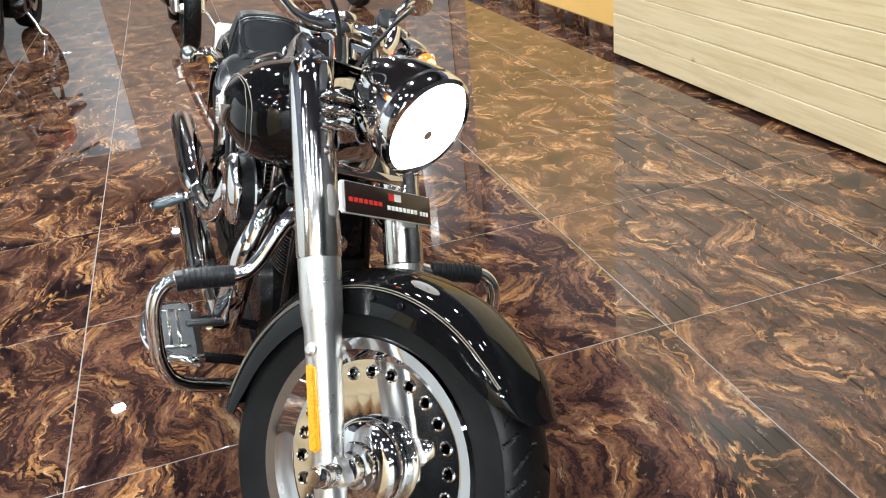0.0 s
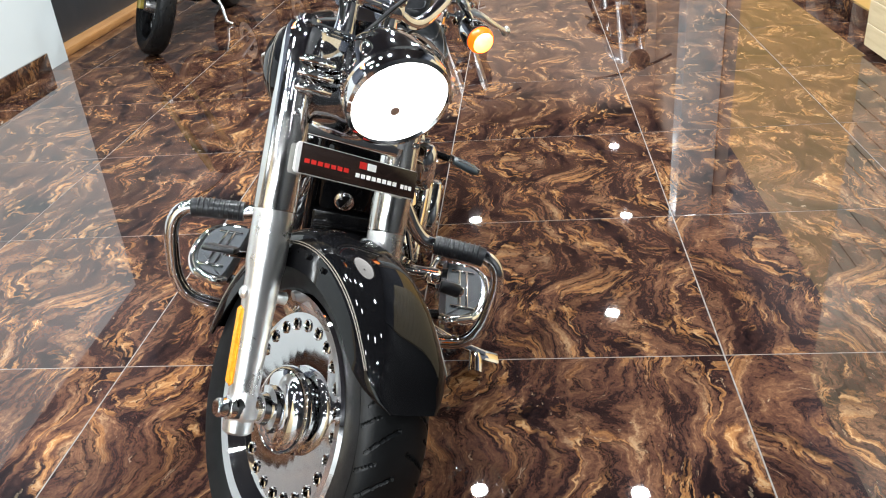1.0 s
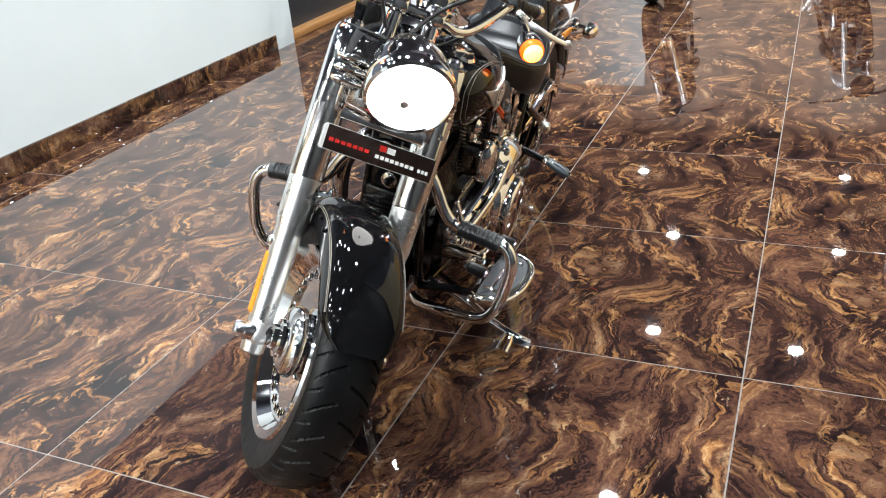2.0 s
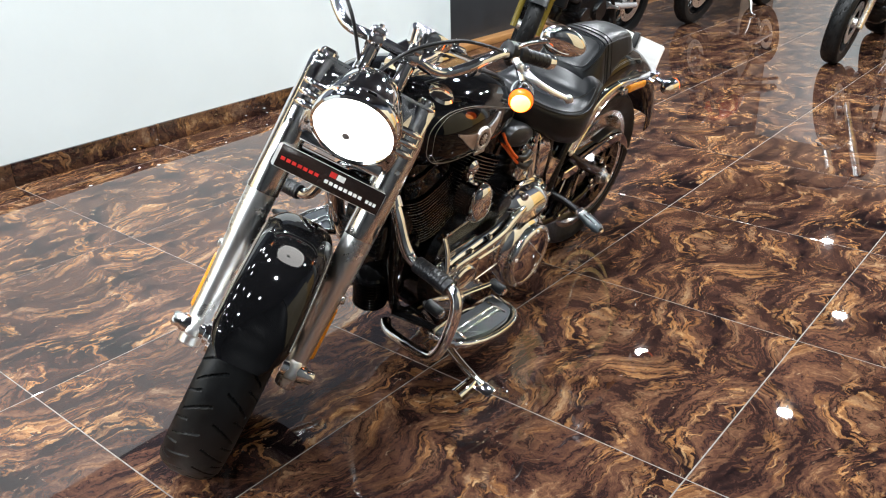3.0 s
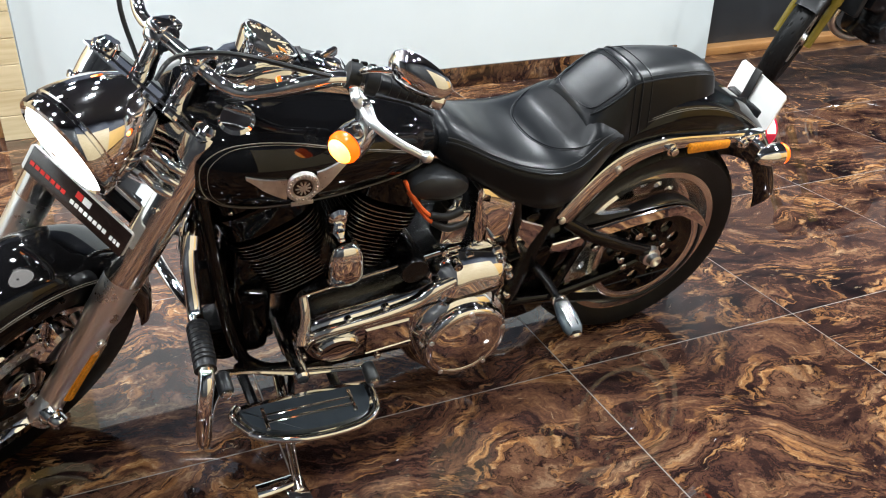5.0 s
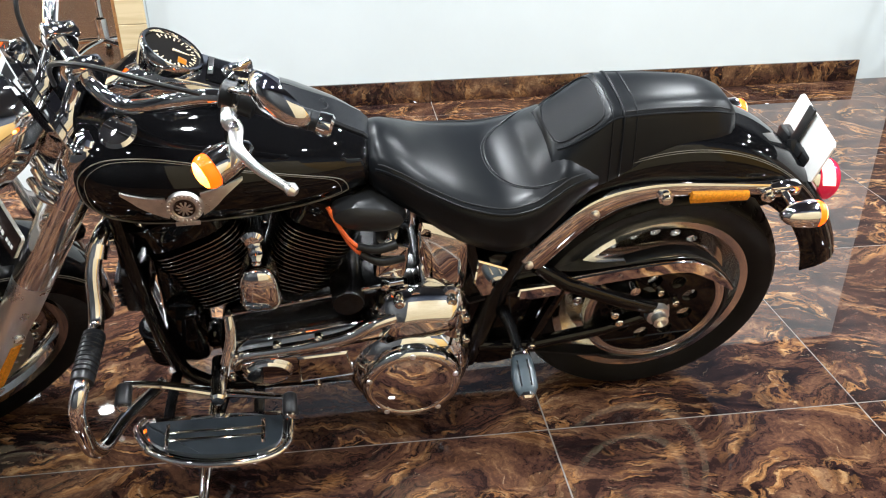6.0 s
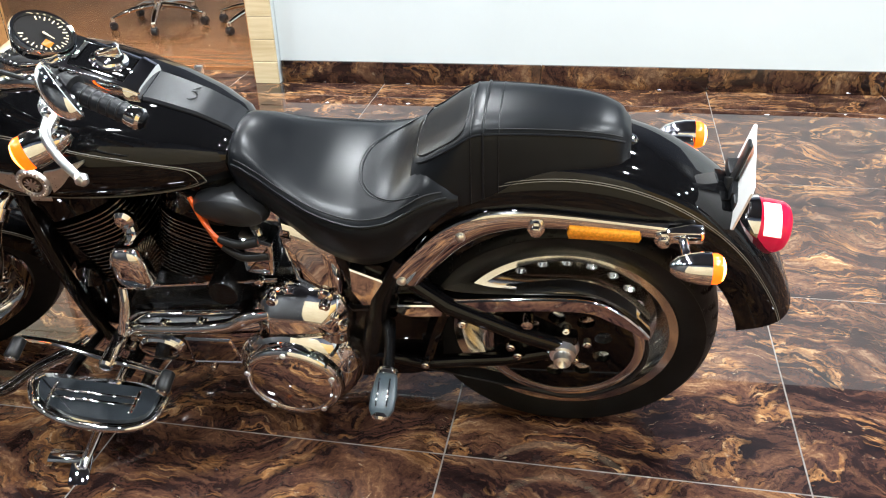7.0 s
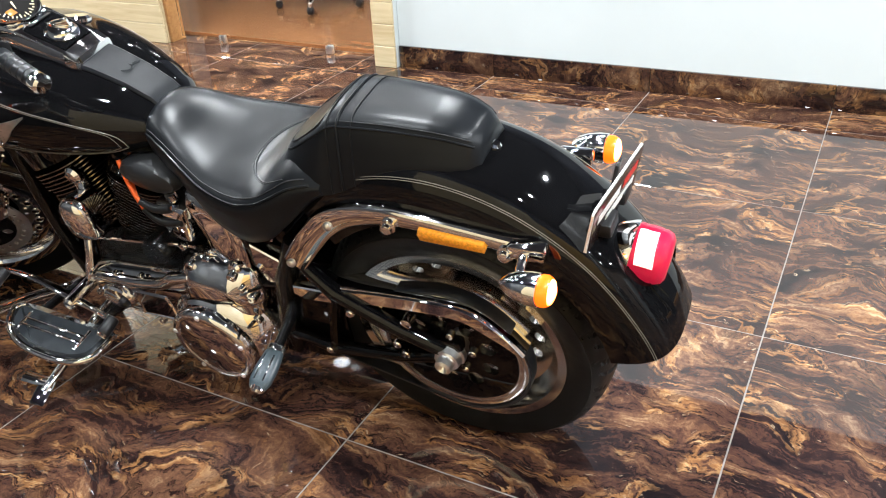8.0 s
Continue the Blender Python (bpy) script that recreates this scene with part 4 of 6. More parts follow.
speedo = part("speedometer", lathe([(0.050, -0.03), (0.058, 0.0), (0.060, 0.012), (0.057, 0.018), (0.052, 0.017), (0.050, 0.010), (0.0, 0.010)], SP_AT, SP_AX, 44), CHROME, bike, "round speedometer in a chrome bezel", m=CM)
part("dial", lathe([(0.050, 0.010), (0.050, 0.012), (0.0, 0.012)], SP_AT, SP_AX, 36), DIAL, speedo, m=CM)
sx, sy, sd = frame_of(SP_AX)
marks = bmesh.new()
for k in range(25):
    a = radians(-45 + 270 * k / 24)
    r0 = 0.036 if k % 2 == 0 else 0.041
    q = [SP_AT + sd * 0.0125 + r * (math.cos(a) * sx + math.sin(a) * sy) for r in (r0, 0.045)]
    tube([q[0], q[1]], 0.0014, 4, bm=marks)
part("dial_marks", marks, DIAL_MARK, speedo, m=CM)
part("needle", tube([SP_AT + sd * 0.0145, SP_AT + sd * 0.0145 + V(-0.030, 0.016, 0).normalized() * 0.034], [0.0022, 0.0008], 6), DIAL_MARK, speedo, m=CM)
part("display", box((0.016, 0.018, 0.001), tuple(SP_AT + sd * 0.0135 + V(-0.018, 0.022, -0.008)), 0.0003, (0, -25, 0)), DIAL_AMBER, speedo, m=CM)
strip_rings = []
for i in range(13):
    f = 0.818 - 0.165 * i / 12
    w = 0.050 - 0.010 * i / 12
    top = interp(TANK, f)[1] + interp(TANK, f)[2]
    strip_rings.append([(f, -w, top - 0.03), (f, -w, top + 0.001), (f, -w * 0.9, top + 0.006), (f, w * 0.9, top + 0.006), (f, w, top + 0.001), (f, w, top - 0.03)])
leather = part("tank_strip", loft(strip_rings), LEATHER_STRIP, bike, "embossed black leather tank strip", m=TM)
tz = interp(TANK, 0.745)[1] + interp(TANK, 0.745)[2] + 0.006
part("embossing", merge(lathe([(0.011, 0), (0.013, 0.0015), (0.015, 0)], (0.745, 0, tz), (-0.1, 0, 1), 20, True), tube([(0.755, 0.012, tz + 0.001), (0.775, 0.030, tz + 0.003), (0.748, 0.016, tz)], 0.0012, 5), tube([(0.755, -0.012, tz + 0.001), (0.735, -0.032, tz - 0.001), (0.742, -0.014, tz)], 0.0012, 5)), LEATHER_STRIP, leather, m=TM)
part("fuel_cap", lathe([(0.034, -0.01), (0.034, 0.004), (0.028, 0.010), (0.0, 0.012)], tank_point(0.97, math.pi - 1.05, -0.004), (0.0, -0.35, 0.94), 28), CHROME, tank, m=TM)
part("fuel_cap", lathe([(0.034, -0.01), (0.034, 0.004), (0.028, 0.010), (0.0, 0.012)], tank_point(1.10, 0.95, -0.004), (0.1, 0.45, 0.9), 28), CHROME, tank, m=TM)

# ---- engine and frame ----
part("frame", merge(*[tube([(1.175, side * 0.03, 0.86), (1.165, side * 0.055, 0.70), (1.150, side * 0.075, 0.50), (1.125, side * 0.085, 0.30), (1.08, side * 0.09, 0.20), (0.95, side * 0.095, 0.165), (0.44, side * 0.10, 0.17)], 0.0165, 12, False, 4) for side in (1, -1)],
                    tube([(1.20, 0, 0.78), (1.155, 0, 0.93)], 0.036, 16), tube([(1.17, 0, 0.88), (0.9, 0, 0.80), (0.6, 0, 0.70), (0.36, 0, 0.60)], 0.02, 10), tube([(0.36, 0.11, 0.56), (0.36, -0.11, 0.56)], 0.02, 10)), BLACK_GLOSS, bike, "black tubular frame")
regulator = part("regulator", box((0.05, 0.14, 0.11), (1.165, 0, 0.46), 0.008, (0, -4, 0)), BLACK_METAL, bike, "black finned regulator on the down tubes")
for k in range(6):
    part("fin", box((0.018, 0.13, 0.005), (1.195, 0, 0.425 + 0.013 * k), 0.001, (0, -4, 0)), BLACK_METAL, regulator)
part("horn_button", lathe([(0.022, 0), (0.022, 0.012), (0.016, 0.016), (0, 0.016)], (1.19, 0.0, 0.555), (1, 0, 0), 20), CHROME, bike)
part("front_cover", merge(box((0.03, 0.12, 0.16), (1.165, 0, 0.60), 0.01, (0, -4, 0)), box((0.10, 0.150, 0.36), (1.075, 0, 0.40), 0.03, (0, -4, 0)), lathe([(0.0, 0.02), (0.030, 0.02), (0.034, 0.012), (0.034, 0.0)], (1.075, 0.072, 0.42), (0, 1, 0), 20)), BLACK_GLOSS, bike, "black cover at the front of the engine")
part("oil_filter", lathe([(0.0, 0.10), (0.030, 0.10), (0.036, 0.094), (0.038, 0.0), (0.034, -0.01), (0, -0.01)], (1.03, 0.0, 0.245), (1, 0, -0.1), 28), BLACK_GLOSS, bike, "black oil filter")
cooler = part("finned_cooler", lathe([(0.0, -0.055), (0.036, -0.055), (0.042, -0.048), (0.042, 0.048), (0.036, 0.055), (0.0, 0.055)], (1.140, 0.02, 0.270), (0.12, 0, 1), 28), BLACK_METAL, bike, "black round finned cooler behind the wheel")
for k in range(10):
    part("fin", lathe([(0.040, -0.0016), (0.0505, -0.0012), (0.0505, 0.0012), (0.040, 0.0016)], (1.140 + 0.0012 * (k - 4.5), 0.02, 0.270 + 0.0100 * (k - 4.5)), (0.12, 0, 1), 28, True), BLACK_GLOSS, cooler)

part("crankcase", slab(smooth_outline([(1.01, 0.30), (0.98, 0.40), (0.90, 0.45), (0.80, 0.455), (0.62, 0.45), (0.47, 0.43), (0.45, 0.30), (0.50, 0.18), (0.70, 0.165), (0.95, 0.18), (1.0, 0.22)], 4), [(0.02, -0.115), (0, -0.09), (0, 0.09), (0.015, 0.115)]), BLACK_METAL, bike, "black engine crankcase and gearbox", 30)
CRANK = V(0.885, 0, 0.32)


def cylinder(tilt, long, ahead):
    d = V(math.sin(radians(tilt)), 0, math.cos(radians(tilt)))
    s = V(d.z, 0, -d.x)
    CR = CRANK + s * ahead
    jug = part("cylinder", lathe([(0.058, 0.10), (0.062, 0.13), (0.062, 0.34), (0.055, 0.36)], CR, d, 28), BLACK_METAL, bike, "black air cooled cylinder with bright fin edges")
    for k in range(17):
        fins = bmesh.new()
        h = 0.146 + 0.0104 * k
        a, b = (long, 0.098) if k < 12 else (long + 0.006, 0.103)
        rings = []
        for dh, grow in ((-0.0019, 0.0), (-0.0014, 0.0010), (0.0014, 0.0010), (0.0019, 0.0)):
            ring = []
            for j in range(28):
                t = 2 * math.pi * j / 28
                ring.append(CR + d * (h + dh) + s * ((a + grow) * sgn_pow(math.cos(t), 0.62)) + V(0, (b + grow) * sgn_pow(math.sin(t), 0.62), 0))
            rings.append([fins.verts.new(q) for q in ring])
        skin(fins, rings)
        fins.faces.ensure_lookup_table()
        for fc in fins.faces[28:56]:
            fc.material_index = 1
        bmesh.ops.recalc_face_normals(fins, faces=fins.faces[:])
        part("cooling_fin", fins, [BLACK_METAL, FIN_EDGE], jug)
    rock = []
    for h, k in ((0.322, 0.92), (0.326, 0.98), (0.372, 0.98), (0.376, 1.0), (0.392, 1.0), (0.396, 0.90), (0.425, 0.86), (0.436, 0.70)):
        rock.append([tuple(CR + d * h + s * ((long + 0.006) * k * sgn_pow(math.cos(t), 0.6)) + V(0, 0.098 * k * sgn_pow(math.sin(t), 0.6), 0)) for t in (2 * math.pi * j / 28 for j in range(28))])
    part("rocker_cover", loft(rock), BLACK_GLOSS, jug)
    for y in (0.078, -0.078):
        for q in (0.06, -0.06):
            part("bolt", bolt_mesh(CR + d * 0.396 + s * q + V(0, y, 0), d, 0.006, 0.008), CHROME, jug)
    return jug


cylinder(22.5, 0.102, 0.022)
cylinder(-22.5, 0.084, 0.0)
for side_f in (0.86, 0.91):
    part("pushrod_tube", tube([(side_f, -0.105, 0.40), (side_f + (side_f - 0.885) * 2.2, -0.09, 0.66)], [0.014, 0.011], 12), CHROME, bike)
horn = part("horn_cover", loft([[(0.896 + 0.042 * sgn_pow(math.cos(t), 0.7) * k * (1.0 - 0.16 * math.sin(t)), y, 0.541 + 0.060 * sgn_pow(math.sin(t), 0.7) * k) for t in (2 * math.pi * j / 32 for j in range(32))] for y, k in ((0.105, 0.86), (0.155, 1.0), (0.172, 0.98), (0.182, 0.86), (0.188, 0.6), (0.190, 0.25))]), CHROME, bike, "chrome waterfall horn cover", 50)
part("bracket", box((0.033, 0.03, 0.060), (0.898, 0.112, 0.610), 0.011), CHROME, horn)
part("cap", lathe([(0.020, 0), (0.022, 0.012), (0.015, 0.020), (0, 0.022)], (0.900, 0.112, 0.634), (0, 1, 0), 20), CHROME, horn)

# primary drive
PRIM = smooth_outline([(0.995, 0.305), (0.985, 0.350), (0.93, 0.372), (0.82, 0.386), (0.71, 0.402), (0.655, 0.420), (0.60, 0.436), (0.48, 0.432), (0.455, 0.395), (0.465, 0.30), (0.485, 0.21), (0.54, 0.155), (0.60, 0.143), (0.665, 0.160), (0.74, 0.205), (0.88, 0.215), (0.955, 0.235)], 4)
prim = part("primary_cover", slab(PRIM, [(0.0, 0.085), (0.0, 0.124), (0.002, 0.136), (0.006, 0.147), (0.012, 0.156), (0.020, 0.164), (0.030, 0.170), (0.042, 0.174)]), CHROME, bike, "chrome primary drive cover with a round clutch cover", 32)
part("clutch_cover", lathe([(0.150, 0.118), (0.147, 0.140), (0.140, 0.160), (0.129, 0.180), (0.121, 0.191), (0.1145, 0.196), (0.1135, 0.212), (0.110, 0.220), (0.102, 0.225), (0.094, 0.225), (0.090, 0.222), (0.060, 0.227), (0.0, 0.230)], (0.590, 0, 0.252), (0, 1, 0), 64), CHROME, prim, "round chrome clutch cover")
for k in range(5):
    a = 2 * math.pi * k / 5 + 0.31
    part("screw", lathe([(0.007, 0), (0.006, 0.003), (0.003, 0.004), (0, 0.003)], (0.590 + 0.101 * math.cos(a), 0.2235, 0.252 + 0.101 * math.sin(a)), (0, 1, 0), 10), STEEL, prim)
part("rib", tube([(0.975, 0.160, 0.300), (0.955, 0.166, 0.340), (0.88, 0.170, 0.353), (0.80, 0.172, 0.364), (0.72, 0.172, 0.382), (0.675, 0.170, 0.408), (0.62, 0.168, 0.424)], [0.010, 0.013, 0.014, 0.015, 0.016, 0.017, 0.012], 12, False, 4), CHROME, prim)
part("shoulder", slab(smooth_outline([(0.690, 0.330), (0.682, 0.400), (0.652, 0.456), (0.590, 0.480), (0.50, 0.474), (0.456, 0.440), (0.448, 0.36), (0.50, 0.33), (0.59, 0.315)], 5), [(0.0, 0.08), (0.0, 0.112), (0.003, 0.126), (0.009, 0.140), (0.018, 0.154), (0.029, 0.167), (0.041, 0.178), (0.052, 0.185), (0.060, 0.188)]), CHROME, prim, "", 40)
for f, u in ((0.655, 0.415), (0.612, 0.456), (0.498, 0.450), (0.466, 0.392)):
    part("bolt", lathe([(0.0125, -0.02), (0.0125, 0.014), (0.010, 0.018), (0.0045, 0.018), (0.004, 0.012)], (f, 0.148, u), (0, 1, 0), 12), CHROME, prim)
part("inspection_cover", lathe([(0.046, 0.165), (0.046, 0.180), (0.040, 0.185), (0.034, 0.182), (0.0, 0.184)], (0.905, 0, 0.290), (0, 1, 0), 32, squash=(1.15, 0.8)), CHROME, prim)
part("recess", slab([(0.84, 0.330), (0.73, 0.335), (0.715, 0.255), (0.84, 0.245)], [(0, 0.160), (0, 0.1755), (0.004, 0.178), (0.006, 0.1755)]), CHROME, prim)
for f, u in ((0.97, 0.345), (0.88, 0.368), (0.79, 0.382), (0.70, 0.400), (0.60, 0.428), (0.475, 0.425), (0.462, 0.330), (0.93, 0.235), (0.80, 0.222), (0.985, 0.275)):
    part("bolt", lathe([(0.0085, 0), (0.0085, 0.012), (0.006, 0.014), (0.0, 0.011)], (f, 0.160, u), (0, 1, 0), 10), CHROME, prim)
for f in (0.575, 0.500):
    part("lug", lathe([(0.018, -0.02), (0.018, 0.03), (0.012, 0.036), (0, 0.036)], (f, 0.115, 0.450), (0, 1, 0.3), 14), CHROME, prim)
part("starter", lathe([(0.0, 0.155), (0.032, 0.155), (0.036, 0.148), (0.036, 0.02)], (0.72, 0.0, 0.462), (0, 1, 0), 24), BLACK_METAL, bike)
part("gearbox_cover", slab(smooth_outline([(0.80, 0.44), (0.55, 0.47), (0.48, 0.46), (0.50, 0.40), (0.82, 0.39)], 3), [(0, 0.02), (0, 0.10), (0.01, 0.115)]), BLACK_METAL, bike)

for side in (1, -1):
    shock = part("shock_absorber", tube([(0.20, side * 0.055, 0.185), (0.30, side * 0.055, 0.170), (0.64, side * 0.055, 0.150)], [0.018, 0.032, 0.032], 18), BLACK_METAL, bike, "black shock absorber lying under the gearbox")
    part("eye", lathe([(0.020, -0.016), (0.026, -0.012), (0.026, 0.012), (0.020, 0.016)], (0.20, side * 0.055, 0.185), (0, 1, 0), 16), BLACK_METAL, shock)
part("sump", slab(smooth_outline([(0.98, 0.20), (0.95, 0.135), (0.70, 0.125), (0.66, 0.145), (0.66, 0.21)], 3), [(0.01, -0.125), (0, -0.115), (0, 0.06), (0.01, 0.07)]), BLACK_METAL, bike, "black engine sump", 30)

# shift linkage
linkage = part("shift_linkage", tube([(0.975, 0.122, 0.428), (0.80, 0.130, 0.462), (0.60, 0.132, 0.492)], 0.0042, 8), CHROME, bike, "thin chrome shift rod")
part("lever", tube([(0.975, 0.126, 0.430), (0.975, 0.148, 0.385), (0.990, 0.168, 0.322)], [0.010, 0.011, 0.015], 10, False, 4, 0.55), CHROME, linkage)
for f, l, u in ((0.975, 0.122, 0.428), (0.64, 0.132, 0.486)):
    part("rod_end", lathe([(0.0, -0.010), (0.009, -0.008), (0.011, 0.0), (0.009, 0.008), (0.0, 0.010)], (f, l, u), (0, 1, 0), 12), CHROME, linkage)
shifter = part("shift_lever", tube([(1.185, 0.240, 0.372), (1.12, 0.222, 0.338), (1.01, 0.222, 0.297), (0.94, 0.232, 0.290), (0.862, 0.252, 0.294)], [0.008, 0.009, 0.013, 0.009, 0.008], 10, False, 4, 0.7), CHROME, bike, "chrome heel and toe shift lever")
part("pivot", lathe([(0.018, -0.09), (0.018, 0.02), (0.013, 0.026), (0, 0.026)], (1.01, 0.222, 0.297), (0, 1, 0), 18), CHROME, shifter)
for f, u in ((1.184, 0.374), (0.860, 0.293)):
    peg_bm = lathe([(0.011, 0), (0.0155, 0.004), (0.0165, 0.045), (0.0135, 0.050), (0, 0.050)], (f, 0.243, u), (0, 1, -0.15), 14)
    part("peg", peg_bm, PAD_RUBBER, shifter)
    part("peg_tip", lathe([(0.0, 0.050), (0.012, 0.050), (0.012, 0.055), (0.008, 0.058), (0, 0.058)], (f, 0.243, u), (0, 1, -0.15), 14), CHROME, shifter)

# foot boards
def foot_board(side):
    out = smooth_outline([(1.158, 0.258), (1.172, 0.285), (1.148, 0.335), (1.08, 0.368), (1.00, 0.379), (0.915, 0.372), (0.870, 0.342), (0.862, 0.280), (0.875, 0.258), (1.02, 0.255)], 4)
    tilt = lambda f: 0.244 + 0.06 * (f - 0.87)

    def plate_at(inset, h0, h1):
        o = offset_poly(out, inset)
        return loft([[(f, side * l, tilt(f) + h) for f, l in o] for h in (h0, h1)])
    board = part("foot_board", plate_at(0, 0, 0.012), CHROME, bike, "chrome foot board with ribbed rubber pad", 30)
    part("pad", plate_at(0.016, 0.012, 0.019), BOARD_RUBBER, board)
    for l in (0.303, 0.322):
        part("inlay", box((0.205, 0.007, 0.005), (1.015, side * l, tilt(1.015) + 0.0205), 0.002, (0, -3.4, 0)), CHROME, board)
    for f in (0.918, 1.112):
        part("inlay", box((0.009, 0.062, 0.005), (f, side * 0.312, tilt(f) + 0.0205), 0.002, (0, -3.4, 0)), CHROME, board)
    rim = [(1.172, 0.285), (1.148, 0.335), (1.08, 0.368), (1.00, 0.379), (0.915, 0.372), (0.870, 0.342), (0.862, 0.285)]
    part("rim", tube([(f, side * l, tilt(f) + 0.009) for f, l in rim], 0.0085, 10, False, 4), CHROME, board)
    part("front_lip", tube([(1.160, side * 0.262, tilt(1.16) + 0.012), (1.174, side * 0.288, tilt(1.17) + 0.016), (1.148, side * 0.334, tilt(1.15) + 0.014)], 0.010, 10, False, 4), CHROME, board)
    for f in (1.12, 0.93):
        part("bracket", tube([(f, side * 0.10, 0.22), (f, side * 0.20, 0.245), (f, side * 0.27, tilt(f) - 0.004)], 0.012, 8), BLACK_METAL, board)
    return board


foot_board(1)
foot_board(-1)
pedal = part("brake_pedal", tube([(1.03, -0.2, 0.30), (1.12, -0.215, 0.33), (1.20, -0.255, 0.375)], [0.012, 0.009, 0.009], 10, False, 4), CHROME, bike, "chrome brake pedal")
part("pad", box((0.06, 0.075, 0.014), (1.205, -0.265, 0.385), 0.005, (0, -25, 0)), PAD_RUBBER, pedal)


def engine_guard(side):
    g = [(1.175, 0.02, 0.640), (1.195, 0.075, 0.635), (1.212, 0.125, 0.590), (1.216, 0.165, 0.525), (1.218, 0.205, 0.497), (1.224, 0.300, 0.493), (1.228, 0.342, 0.485), (1.238, 0.364, 0.450), (1.244, 0.362, 0.380), (1.246, 0.348, 0.312), (1.240, 0.312, 0.266), (1.215, 0.220, 0.236), (1.175, 0.132, 0.203), (1.15, 0.10, 0.205)]
    bar = part("engine_guard", tube([(f, side * l, u) for f, l, u in g], 0.0155, 14, False, 5), CHROME, bike, "bent chrome engine guard with a rubber sleeve")
    part("sleeve", tube([(1.2185, side * 0.213, 0.4965), (1.2195, side * 0.230, 0.4960), (1.224, side * 0.300, 0.493), (1.226, side * 0.325, 0.489)], 0.0215, 16), PAD_RUBBER, bar)
    for k in range(9):
        part("sleeve_rib", lathe([(0.0212, -0.0022), (0.0226, -0.001), (0.0226, 0.001), (0.0212, 0.0022)], (1.2190 + 0.0006 * k, side * (0.222 + 0.0110 * k), 0.4962 - 0.0003 * k), (0.06, side, -0.03), 16, True), PAD_RUBBER, bar)
    part("clamp", lathe([(0.021, -0.014), (0.021, 0.014)], (1.203, side * 0.100, 0.615), (0.2, side * 0.6, -0.6), 14), CHROME, bar)
    return bar


engine_guard(1)
engine_guard(-1)

stand = part("side_stand", tube([(1.03, 0.10, 0.185), (1.04, 0.20, 0.175), (1.055, 0.31, 0.138), (1.062, 0.400, 0.116)], [0.014, 0.013, 0.012, 0.011], 12, False, 4), CHROME, bike, "chrome side stand resting on the floor")
part("foot", box((0.048, 0.085, 0.010), (1.064, 0.412, 0.1110), 0.004, (-14, 0, 10)), CHROME, stand)
part("tab", tube([(1.062, 0.372, 0.122), (1.10, 0.376, 0.122), (1.150, 0.376, 0.120)], [0.014, 0.017, 0.018], 12, False, 3, 0.4), CHROME, stand)
part("spring", tube([(1.0, 0.12, 0.20), (1.02, 0.19, 0.185)], 0.008, 8), BLACK_METAL, stand)


def passenger_peg(side):
    peg = part("passenger_peg", tube([(0.375, side * 0.125, 0.375), (0.362, side * 0.180, 0.365), (0.357, side * 0.245, 0.350)], [0.015, 0.012, 0.011], 12), BLACK_METAL, bike, "passenger foot peg with a blue-grey rubber pad")
    d = V(0.02, side * 0.95, -0.30).normalized()
    up = d.cross(V(1, 0, 0)).normalized()
    start = V(0.357, side * 0.246, 0.352)
    rings = []
    for t, w in ((0.0, 0.015), (0.008, 0.022), (0.045, 0.027), (0.078, 0.026), (0.092, 0.019), (0.096, 0.010)):
        rings.append([tuple(start + d * t + V(1, 0, 0) * (w * sgn_pow(math.cos(a), 0.7)) + up * (0.42 * w * sgn_pow(math.sin(a), 0.7))) for a in (2 * math.pi * k / 24 for k in range(24))])
    part("pad", loft(rings), PEG_RUBBER, peg, "blue-grey rubber pad")
    lift = up * (0.0115 if up.z > 0 else -0.0115)
    for off in (-0.011, 0.011):
        part("inlay", box((0.0035, 0.060, 0.003), tuple(start + d * 0.046 + lift * 0.98 + V(off, 0, 0)), 0.001, (-17.5 * side, 0, 0)), CHROME, peg)
    part("collar", lathe([(0.0, -0.010), (0.020, -0.010), (0.022, -0.004), (0.022, 0.004), (0.0, 0.006)], start, d, 18, squash=(1.0, 0.6)), CHROME, peg)
    part("tip", lathe([(0.0, -0.004), (0.017, -0.004), (0.018, 0.004), (0.012, 0.009), (0, 0.010)], start + d * 0.092, d, 16, squash=(1.0, 0.6)), CHROME, peg)
    return peg


passenger_peg(1)
passenger_peg(-1)

# left side covers and wires
part("coil_cover", slab(smooth_outline([(0.655, 0.605), (0.650, 0.615), (0.595, 0.600), (0.588, 0.588), (0.596, 0.520), (0.610, 0.508), (0.655, 0.515), (0.662, 0.530)], 3), [(0, 0.08), (0, 0.130), (0.004, 0.138), (0.010, 0.140)]), CHROME, bike, "chrome ignition coil cover", 30)
part("coil_plug", lathe([(0.012, 0), (0.012, 0.02), (0, 0.022)], (0.62, 0.115, 0.613), (0, 0.2, 1), 12), CHROME, bike)
part("oil_tank", slab(smooth_outline([(0.575, 0.640), (0.545, 0.648), (0.47, 0.605), (0.455, 0.560), (0.46, 0.465), (0.475, 0.445), (0.55, 0.475), (0.568, 0.50)], 3), [(0, -0.12), (0, 0.105), (0.006, 0.124), (0.016, 0.132), (0.03, 0.136)]), CHROME, bike, "chrome oil tank under the seat", 30)
part("oil_tank_strap", box((0.022, 0.02, 0.19), (0.452, 0.118, 0.545), 0.005, (0, 12, 0)), BLACK_METAL, bike)
